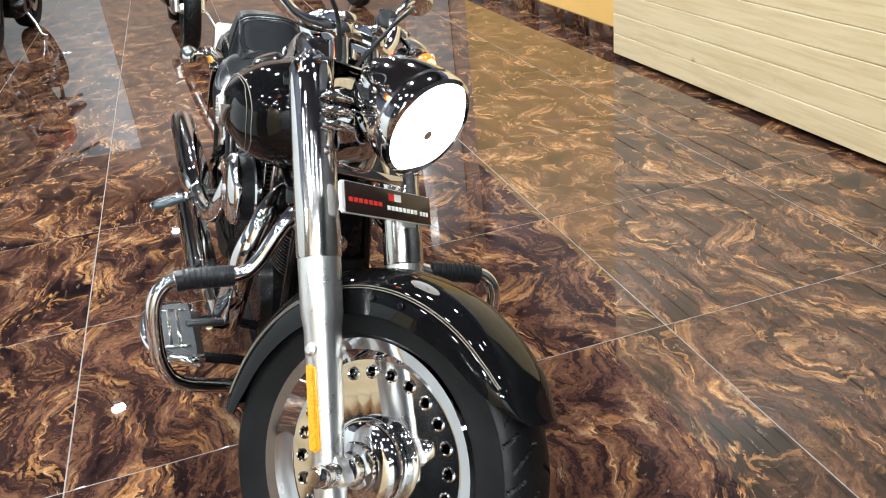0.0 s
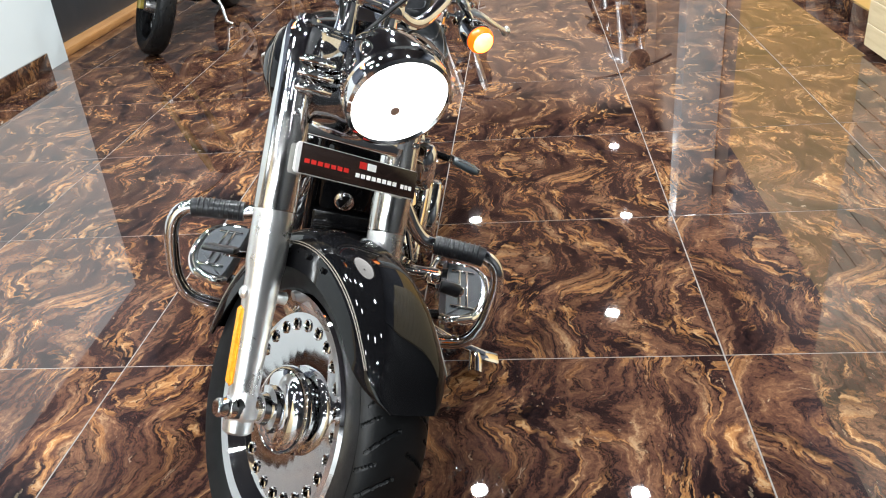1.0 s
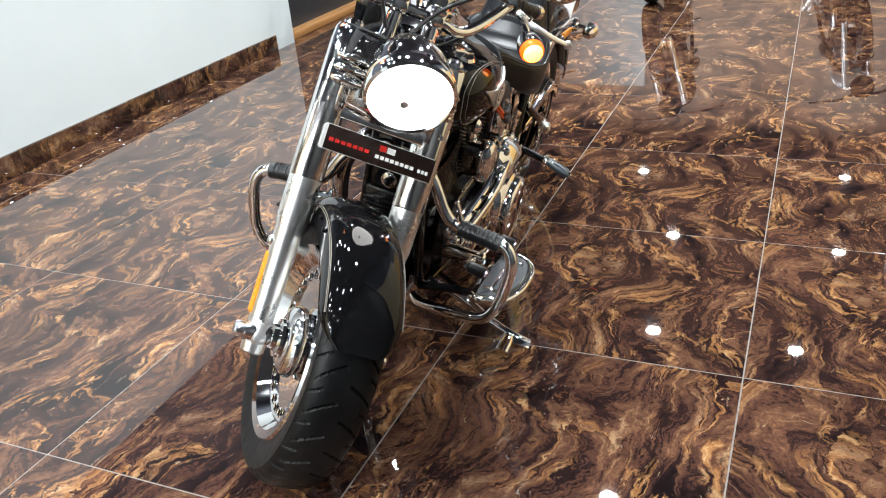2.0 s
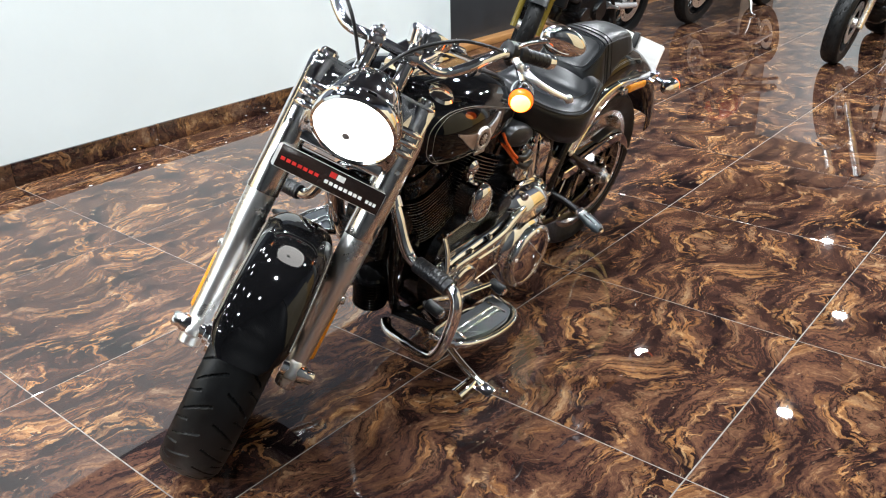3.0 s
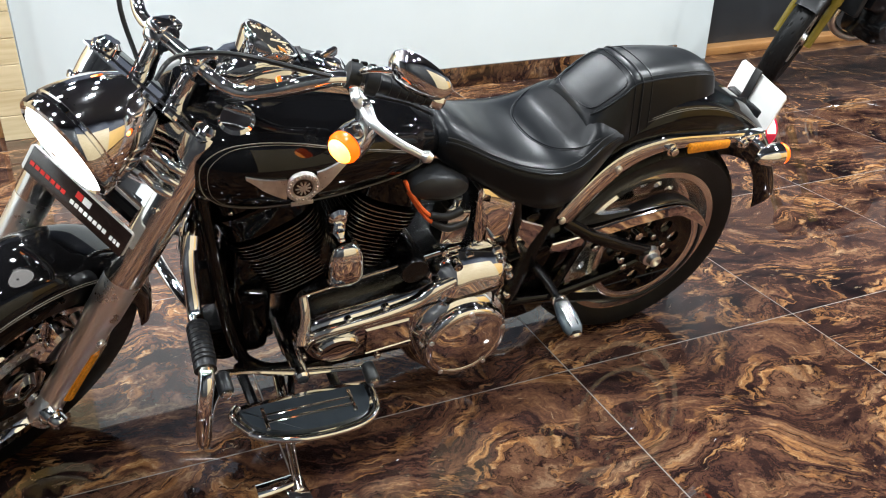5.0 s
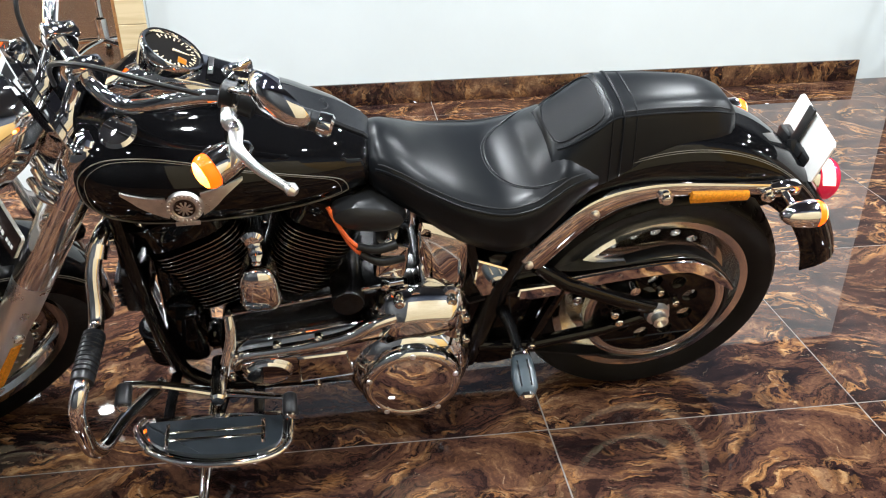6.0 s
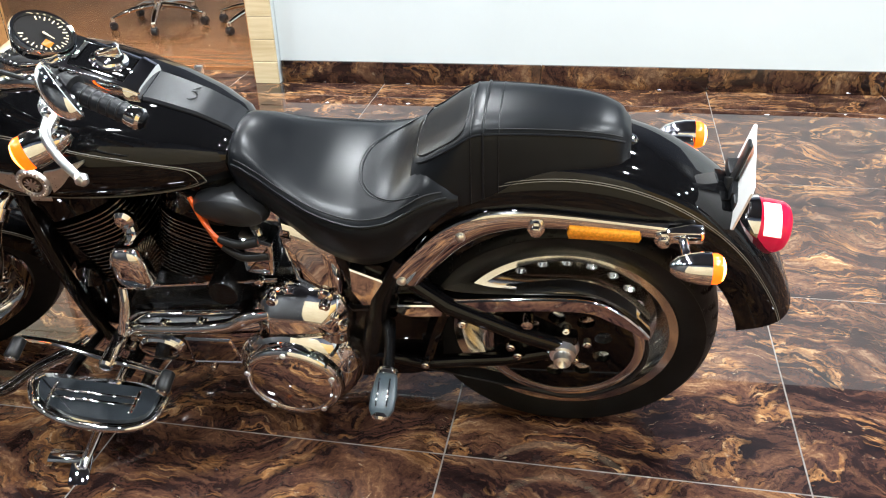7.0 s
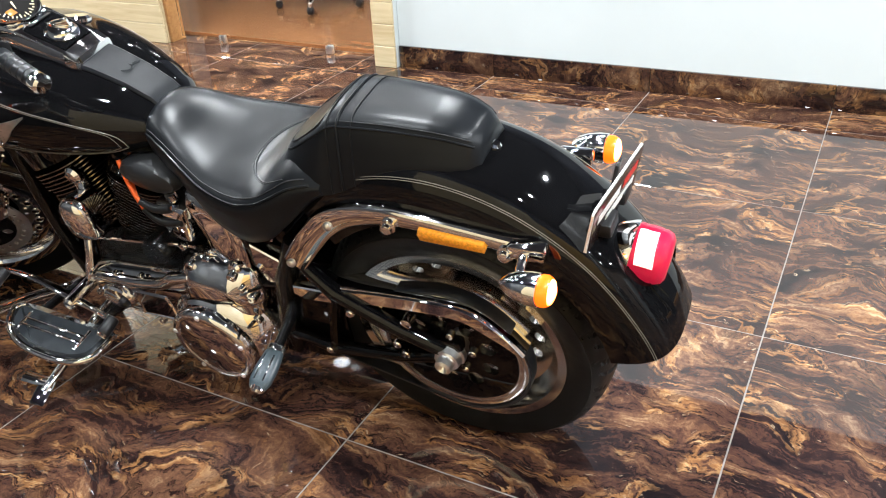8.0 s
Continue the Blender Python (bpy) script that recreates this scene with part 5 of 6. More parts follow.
part("side_cover", loft([[(0.668 + 0.078 * math.cos(t) * k, y, 0.664 - 0.10 * 0.078 * math.cos(t) * k + 0.036 * math.sin(t) * k + 0.018 * (math.cos(t) * k)) for t in (2 * math.pi * j / 28 for j in range(28))] for y, k in ((0.05, 0.95), (0.105, 1.0), (0.122, 0.88), (0.130, 0.6), (0.132, 0.2))]), GREY_PLASTIC, bike, "dark grey plastic side cover")
for k, pts in enumerate([[(0.615, 0.135, 0.605), (0.655, 0.142, 0.600), (0.695, 0.140, 0.612), (0.725, 0.125, 0.645), (0.748, 0.105, 0.690)], [(0.600, 0.135, 0.568), (0.650, 0.146, 0.570), (0.690, 0.142, 0.594), (0.715, 0.128, 0.622), (0.735, 0.10, 0.655)]]):
    wire = part("spark_plug_cable", tube(pts, 0.0048, 8, False, 5), ORANGE_WIRE, bike, "bright orange spark plug cable")
    part("boot", tube(pts[:3], [0.0105, 0.0095, 0.0075], 12, False, 5), SATIN_BLACK, wire)

# right side: air cleaner and exhaust
AIR = (0.872, 0, 0.560)
air = part("air_cleaner", lathe([(0.0, 0.196), (0.044, 0.196), (0.070, 0.191), (0.083, 0.182), (0.086, 0.174), (0.085, 0.166), (0.0, 0.164)], AIR, (0, -1, 0), 48), CHROME, bike, "round chrome air cleaner")
part("filter_band", lathe([(0.076, 0.168), (0.078, 0.150), (0.076, 0.130), (0.0, 0.130)], AIR, (0, -1, 0), 40), SATIN_BLACK, air)
part("backing_plate", lathe([(0.0, 0.136), (0.082, 0.136), (0.086, 0.132), (0.086, 0.122), (0.078, 0.116), (0.0, 0.116)], AIR, (0, -1, 0), 40), CHROME, air)
part("centre_screw", lathe([(0.012, 0.196), (0.012, 0.200), (0.008, 0.203), (0.0, 0.203)], AIR, (0, -1, 0), 16), STEEL, air)
pipes = [[(1.02, -0.06, 0.62), (1.09, -0.12, 0.60), (1.12, -0.165, 0.52), (1.07, -0.185, 0.36), (0.96, -0.190, 0.235), (0.80, -0.190, 0.190), (0.62, -0.195, 0.180)], [(0.74, -0.06, 0.62), (0.70, -0.13, 0.58), (0.70, -0.175, 0.48), (0.62, -0.19, 0.40), (0.45, -0.20, 0.365), (0.30, -0.205, 0.36)]]
for pts, end in zip(pipes, (-0.42, -0.40)):
    ex = part("exhaust_pipe", tube(pts, 0.024, 16, False, 5), CHROME, bike, "long chrome exhaust pipe")
    u = pts[-1][2]
    part("muffler", lathe([(0.0, 0.0), (0.026, 0.0), (0.043, 0.06), (0.046, 0.10), (0.046, 0.62), (0.043, 0.70), (0.036, 0.70), (0.034, 0.6), (0, 0.6)], (pts[-1][0] + 0.02, -0.205, u), (-1, 0, 0.03), 32), CHROME, ex)
    if end == -0.42:
        part("heat_shield", tube([(1.105, -0.150, 0.56), (1.118, -0.176, 0.50), (1.065, -0.198, 0.36), (0.96, -0.203, 0.240), (0.78, -0.203, 0.195)], [0.020, 0.027, 0.029, 0.029, 0.026], 16, False, 5), CHROME, ex)

# ---- front end, turned to full left lock ----
front_wheel = part("front_wheel", lathe([(0.206, -0.062), (0.226, -0.066), (0.231, -0.060), (0.216, -0.050), (0.200, -0.030), (0.198, 0.030), (0.216, 0.050), (0.231, 0.060), (0.226, 0.066), (0.206, 0.062), (0.190, 0.034), (0.186, -0.034)], FC, (0, 1, 0), 72, True), CHROME, bike, "chrome disc wheel with a ring of round holes", m=STEER)
part("tyre", tyre(FC, 0.321, 0.071, 0.224, 26), RUBBER, front_wheel, "black grooved tyre", m=STEER)
for side in (1, -1):
    part("disc", holed_ring(0.060, 0.192, 0.164, 0.0095, 24, V(FC[0], side * 0.024, FC[2]), (0, side, 0), 0.008, 0.006, 24), CHROME, front_wheel, m=STEER)
    for k in range(24):
        a = 2 * math.pi * k / 24
        part("hole_rim", lathe([(0.0090, -0.004), (0.0090, 0.0015), (0.0105, 0.0028), (0.0128, 0.0015), (0.0128, -0.001)], (FC[0] + 0.164 * math.cos(a), side * 0.0335, FC[2] + 0.164 * math.sin(a)), (0, side, 0), 12, True), CHROME, front_wheel, m=STEER)
part("hub", lathe([(0.0, -0.104), (0.020, -0.104), (0.028, -0.100), (0.031, -0.088), (0.044, -0.085), (0.046, -0.078), (0.040, -0.074), (0.060, -0.072), (0.076, -0.064), (0.084, -0.050), (0.084, -0.040), (0.074, -0.034), (0.070, -0.030), (0.088, -0.026), (0.092, -0.012), (0.092, 0.012), (0.086, 0.030), (0.056, 0.042), (0.05, 0.07), (0.025, 0.085), (0.0, 0.085)], FC, (0, 1, 0), 48), CHROME, front_wheel, m=STEER)
part("brake_disc", holed_ring(0.100, 0.146, 0.123, 0.006, 30, V(FC[0], 0.062, FC[2]), (0, 1, 0), 0.005), STEEL, front_wheel, m=STEER)
part("carrier", holed_ring(0.045, 0.105, 0.080, 0.016, 8, V(FC[0], 0.062, FC[2]), (0, 1, 0), 0.006), BLACK_METAL, front_wheel, m=STEER)
part("brake_caliper", slab(smooth_outline([(1.60, 0.425), (1.545, 0.475), (1.500, 0.440), (1.490, 0.375), (1.525, 0.345), (1.560, 0.385)], 3), [(0.006, 0.035), (0, 0.042), (0, 0.086), (0.008, 0.094)]), CHROME, bike, "chrome brake caliper", 30, m=STEER)

F_LOW, F_TOP = V(1.632, 0, 0.300), V(1.193, 0, 0.925)
FDIR = (F_TOP - F_LOW).normalized()


def on_fork(s, l, ahead=0.0):
    """A point s metres up the fork from the axle, l to the side, some way ahead of the leg."""
    return F_LOW + FDIR * s + V(FDIR.z, 0, -FDIR.x) * ahead + V(0, l, 0)


for side in (1, -1):
    l = side * 0.128
    leg = part("fork_leg", tube([on_fork(s, l) for s in (-0.035, -0.03, 0.0, 0.03, 0.10, 0.19, 0.205, 0.26, 0.285, 0.385, 0.39)], [0.020, 0.027, 0.029, 0.028, 0.0285, 0.0305, 0.032, 0.033, 0.0370, 0.0380, 0.032], 28), STEEL, bike, "satin alloy fork slider", 50, m=STEER)
    part("fork_cover", tube([on_fork(s, l) for s in (0.380, 0.382, 0.386, 0.50, 0.60)], [0.032, 0.039, 0.0400, 0.0395, 0.0395], 28), POLISHED, leg, "chrome fork tube cover", m=STEER)
    part("axle_end", lathe([(0.0, 0.185), (0.014, 0.185), (0.018, 0.180), (0.018, 0.163), (0.022, 0.162), (0.024, 0.150), (0.024, 0.100), (0, 0.10)], FC, (0, side, 0), 14), CHROME, leg, m=STEER)
    part("axle_clamp", box((0.055, 0.034, 0.050), tuple(V(FC[0], l, FC[2])), 0.010, (0, 32, 0)), STEEL, leg, m=STEER)
    part("fender_mount", merge(tube([on_fork(0.225, l), on_fork(0.222, l - side * 0.055, -0.01)], 0.013, 10), lathe([(0.012, 0.02), (0.012, 0.036), (0.007, 0.040), (0, 0.040)], on_fork(0.225, l), (0, side, 0), 12)), STEEL, leg, m=STEER)
    refl = part("reflector", slab([(q.x, q.z) for q in (on_fork(0.060, 0, 0.004), on_fork(0.195, 0, 0.004), on_fork(0.200, 0, -0.004), on_fork(0.195, 0, -0.013), on_fork(0.060, 0, -0.013), on_fork(0.055, 0, -0.004))], [(-0.003, side * 0.152), (-0.003, side * 0.158), (0.0, side * 0.159), (0.002, side * 0.163)]), REFLECTOR, leg, "long amber fork reflector", m=STEER)

# front fender
F_TOPR = [(38, 0.346), (60, 0.349), (90, 0.352), (120, 0.353), (160, 0.353), (200, 0.352)]
F_EDGER = [(38, 0.345), (46, 0.340), (49, 0.326), (53, 0.310), (60, 0.293), (68, 0.281), (90, 0.270), (120, 0.268), (160, 0.274), (185, 0.286), (200, 0.304)]
front_fender = part("front_fender", fender(FC, 46, 196, lambda a: interp(F_TOPR, a)[0], lambda a: interp(F_EDGER, a)[0], 0.089, p=0.70, tip=16), BLACK_GLOSS, bike, "black lacquered front fender with pinstripes", m=STEER)
for side in (1, -1):
    for db in (0.0, 0.06):
        part("pinstripe", tube(fender_line(FC, F_TOPR, F_EDGER, 0.089, lambda a: side * (1.10 + db), range(58, 192, 3), p=0.70), 0.0011, 5), GOLD_LINE, front_fender, m=STEER)
    for a in (100, 112, 128):
        part("bolt", bolt_mesh((FC[0] + 0.300 * math.cos(radians(a)), side * 0.089, FC[2] + 0.300 * math.sin(radians(a))), (0, side, 0), 0.006, 0.004, 8), BLACK_METAL, front_fender, m=STEER)

# headlamp nacelle
def nac(s, l, ahead):
    return tuple(on_fork(s, l, ahead))


SECT = [(-0.150, -0.034), (-0.163, -0.018), (-0.168, 0.0), (-0.164, 0.018), (-0.150, 0.034), (-0.128, 0.040), (-0.108, 0.035), (-0.098, 0.031), (-0.05, 0.032), (0.0, 0.033)]
SECT = SECT + [(-l, a) for l, a in SECT[-2::-1]]
rings = []
for s in (0.552, 0.557, 0.60, 0.65, 0.70, 0.727, 0.738):
    k = 1.0 if s < 0.72 else (0.985 if s < 0.73 else 0.95)
    o = [nac(s, l * k, a * k) for l, a in SECT]
    i = [nac(s, l * k * 0.975, a * k - 0.003) for l, a in SECT]
    rings.append(o + i[::-1])
nacelle = part("headlamp_nacelle", loft(rings), CHROME, bike, "chrome headlamp nacelle across the fork", 40, m=STEER)
for side in (1, -1):
    for k in range(3):
        part("louvre", tube([nac(0.612 + 0.026 * k, side * 0.150, 0.040), nac(0.612 + 0.026 * k, side * 0.128, 0.052), nac(0.612 + 0.026 * k, side * 0.085, 0.054)], [0.006, 0.0095, 0.008], 10, False, 4), CHROME, nacelle, m=STEER)
    part("top_nut", lathe([(0.024, -0.01), (0.024, 0.010), (0.016, 0.018), (0.0, 0.019)], on_fork(0.736, side * 0.128, 0.006), FDIR, 16), CHROME, nacelle, m=STEER)
    part("bolt", bolt_mesh(on_fork(0.566, side * 0.138, 0.038), V(FDIR.z, 0, -FDIR.x), 0.007, 0.008, 10), CHROME, nacelle, m=STEER)
part("top_cover", slab([(-0.150, 0.0), (0.150, 0.0), (0.150, 0.046), (0.0, 0.054), (-0.150, 0.046)], [(0, -0.002), (0, 0.002)], "fl"), CHROME, nacelle,
     m=STEER @ Matrix.Translation(on_fork(0.733, 0, 0)) @ Matrix(((0, FDIR.z, FDIR.x, 0), (1, 0, 0, 0), (0, -FDIR.x, FDIR.z, 0), (0, 0, 0, 1))))
part("lower_brace", box((0.018, 0.25, 0.030), tuple(on_fork(0.548, 0, 0.022)), 0.005, (0, -32, 0)), CHROME, nacelle, m=STEER)
H_AT, H_AX = V(1.412, 0, 0.892), V(0.987, 0, -0.16)
lamp = part("headlamp", lathe([(0.060, -0.150), (0.078, -0.120), (0.092, -0.080), (0.100, -0.044), (0.1015, -0.030), (0.0985, -0.027), (0.0985, -0.022), (0.1020, -0.019), (0.1025, -0.004), (0.100, 0.004), (0.093, 0.008), (0.087, 0.002), (0.0, 0.0)], H_AT, H_AX, 64), CHROME, bike, "round chrome headlamp, switched on", m=STEER)
part("lens", lathe([(0.0875, 0.002), (0.081, 0.010), (0.058, 0.0125), (0.03, 0.0145), (0.0, 0.015)], H_AT, H_AX, 48), HEAD_GLOW, lamp, "glowing white lens", m=STEER)
part("bulb_shield", lathe([(0.0095, 0.0135), (0.0095, 0.0165), (0.0, 0.0175)], H_AT - V(0, 0.010, 0.010), H_AX, 16), STEEL, lamp, m=STEER)
part("visor_badge", box((0.030, 0.022, 0.004), tuple(H_AT + V(-0.012, 0, 0.1015)), 0.002, (0, 8, 0)), BLACK_GLOSS, lamp, m=STEER)

# dealer plate under the lamp, its lettering as plain bars
PM = STEER @ Matrix.Translation((1.404, 0.0, 0.730)) @ Matrix(((0, FDIR.x, FDIR.z, 0), (1, 0, 0, 0), (0, FDIR.z, -FDIR.x, 0), (0, 0, 0, 1))) @ Matrix.Diagonal((0.91, 0.95, 1, 1))
dealer = part("front_plate", slab([(-0.145, -0.030), (0.145, -0.030), (0.150, -0.025), (0.150, 0.025), (0.145, 0.030), (-0.145, 0.030), (-0.150, 0.025), (-0.150, -0.025)], [(0, -0.003), (0, 0.003)], "fl"), WHITE_PLASTIC, bike, "narrow dark plate with red and white printed bars", m=PM)
part("plate_face", box((0.290, 0.0575, 0.002), (0.004, 0, 0.0045), 0.0008), PLATE_BLACK, dealer, m=PM)
letters = [(-0.126 + 0.0155 * k, -0.004, 0.0115, INK_RED) for k in range(7)] + [(-0.004 + 0.0136 * k, -0.008, 0.0100, INK_WHITE) for k in range(8)] + [(0.112 + 0.0105 * k, -0.009, 0.0075, INK_WHITE) for k in range(3)]
for x, y, w, ink in letters:
    part("print_bar", box((w, 0.0085, 0.0008), (x, y, 0.0060)), ink, dealer, m=PM)
part("print_bar", box((0.018, 0.014, 0.0008), (0.006, 0.0135, 0.0060)), INK_RED, dealer, m=PM)
part("print_bar", box((0.022, 0.014, 0.0008), (0.028, 0.0135, 0.0060)), INK_WHITE, dealer, m=PM)

# handlebar
for side in (1, -1):
    riser = part("bar_riser", tube([(1.205, side * 0.047, 0.900), (1.192, side * 0.047, 0.930), (1.168, side * 0.047, 0.968)], [0.021, 0.019, 0.019], 18), CHROME, bike, "chrome handlebar riser", m=STEER)
    part("clamp", lathe([(0.026, -0.019), (0.029, -0.013), (0.029, 0.013), (0.026, 0.019)], (1.160, side * 0.047, 0.975), (0, 1, 0), 20), CHROME, riser, m=STEER)
    part("cap", box((0.062, 0.034, 0.018), (1.153, side * 0.047, 0.996), 0.006, (0, -22, 0)), CHROME, riser, m=STEER)
    for f in (1.136, 1.170):
        part("bolt", bolt_mesh((f, side * 0.047, 1.004 if f > 1.15 else 0.993), (-0.35, 0, 0.93), 0.007, 0.009, 10), CHROME, riser, m=STEER)
half_bar = [(1.160, 0.0, 0.975), (1.160, 0.065, 0.974), (1.152, 0.105, 0.966), (1.134, 0.140, 0.968), (1.106, 0.178, 0.990), (1.070, 0.214, 1.016), (1.022, 0.250, 1.030), (0.962, 0.300, 1.022), (0.888, 0.384, 1.003)]
bar = part("handlebar", tube([(f, -l, u) for f, l, u in half_bar[:0:-1]] + half_bar, 0.0135, 16, False, 4), CHROME, bike, "wide chrome handlebar with black grips", m=STEER)
for side in (1, -1):
    g0, g1 = V(0.966, side * 0.297, 1.0228), V(0.884, side * 0.388, 1.002)
    grip = part("grip", tube([g0, g0 + (g1 - g0) * 0.03, g1 - (g1 - g0) * 0.10, g1 - (g1 - g0) * 0.08], [0.0165, 0.0185, 0.0180, 0.0160], 18), PAD_RUBBER, bike, "black rubber grip", m=STEER)
    part("grip_cap", lathe([(0.019, -0.018), (0.0205, -0.010), (0.0205, 0.004), (0.016, 0.009), (0, 0.010)], g1, g1 - g0, 20), CHROME, grip, m=STEER)
    for k in range(5):
        q = g0 + (g1 - g0) * (0.18 + 0.14 * k)
        part("grip_band", lathe([(0.0182, -0.0022), (0.0194, -0.001), (0.0194, 0.001), (0.0182, 0.0022)], q, g1 - g0, 16, True), PAD_RUBBER, grip, m=STEER)
    d = (g1 - g0).normalized()
    house = part("switch_housing", lathe([(0.017, 0.0), (0.025, 0.004), (0.026, 0.026), (0.021, 0.030), (0.021, 0.034), (0.027, 0.037), (0.028, 0.060), (0.018, 0.064)], g0 - d * 0.062, d, 22), SATIN_BLACK, bar, m=STEER)
    for k in range(3):
        part("button", box((0.010, 0.013, 0.007), tuple(g0 - d * (0.014 + 0.017 * k) + V(-0.017, side * -0.012, 0.017)), 0.002, (0, -30, side * 48)), BLACK_METAL, house, m=STEER)
    piv = V(1.020, side * 0.318, 1.012)
    lever = part("lever", tube([V(1.004, side * 0.276, 1.026), V(1.020, side * 0.300, 1.020), piv, V(1.036, side * 0.352, 1.013), V(1.030, side * 0.398, 1.006), V(1.008, side * 0.452, 0.997)], [0.012, 0.015, 0.014, 0.010, 0.0085, 0.0075], 12, False, 5, 0.65), STEEL, bike, "polished hand lever", m=STEER)
    part("ball", lathe([(0.0, -0.013), (0.008, -0.010), (0.0125, 0.0), (0.008, 0.010), (0.0, 0.013)], V(1.004, side * 0.458, 0.996), (-0.4, side * 0.9, -0.1), 14), STEEL, lever, m=STEER)
    part("perch", box((0.042, 0.036, 0.028), (0.998, side * 0.276, 1.024), 0.0115, (0, 0, side * -40)), CHROME, lever, m=STEER)
    part("pivot_screw", lathe([(0.008, -0.016), (0.008, 0.016), (0.005, 0.018), (0, 0.018)], piv, (0.1, 0, 1), 12), CHROME, lever, m=STEER)
    sig = bullet_signal(V(1.078, side * 0.338, 0.974), V(1, side * 0.05, -0.02), AMBER_LIT, m=STEER)
    part("stem", tube([V(1.050, side * 0.334, 0.985), V(1.034, side * 0.318, 1.002), V(1.012, side * 0.290, 1.020)], 0.0075, 8), CHROME, sig, m=STEER)
    g = V(-0.95, side * -0.22, 0.10).normalized()
    hor = V(0, 0, 1).cross(g).normalized() * -side
    up = V(0, 0, 1) - g * g.z
    mirror = part("mirror", loft([[tuple(V(0.962, side * 0.372, 1.107) + g * h + hor * (0.063 * k * math.cos(t)) + up * (0.040 * k * math.sin(t) * (1 - 0.16 * math.cos(t)))) for t in (2 * math.pi * j / 36 for j in range(36))] for h, k in ((-0.030, 0.25), (-0.026, 0.6), (-0.016, 0.88), (-0.004, 1.0), (0.004, 1.0), (0.005, 0.93), (0.003, 0.90))]), CHROME, bike, "oval chrome mirror", m=STEER)
    part("stem", tube([V(0.996, side * 0.270, 1.036), V(1.002, side * 0.288, 1.072), V(0.990, side * 0.325, 1.096), V(0.975, side * 0.352, 1.103)], 0.0062, 10, False, 4), CHROME, mirror, m=STEER)
for side, ptsc in ((1, [(1.005, 0.262, 1.022), (1.090, 0.205, 1.062), (1.165, 0.125, 1.075), (1.205, 0.040, 1.02), (1.205, -0.01, 0.92)]), (-1, [(1.005, -0.262, 1.022), (1.10, -0.20, 1.045), (1.19, -0.12, 1.02), (1.205, -0.06, 0.93)]), (1, [(0.99, 0.255, 1.010), (1.08, 0.20, 0.985), (1.14, 0.12, 0.935), (1.15, 0.05, 0.86)])):
    part("control_cable", tube(ptsc, 0.0045, 8, False, 6), SATIN_BLACK, bar, m=STEER)
part("triple_clamp", merge(box((0.06, 0.30, 0.030), tuple(on_fork(0.712, 0, -0.02)), 0.008, (0, -32, 0)), box((0.07, 0.28, 0.035), tuple(on_fork(0.50, 0, -0.03)), 0.008, (0, -32, 0))), BLACK_GLOSS, bike, m=STEER)


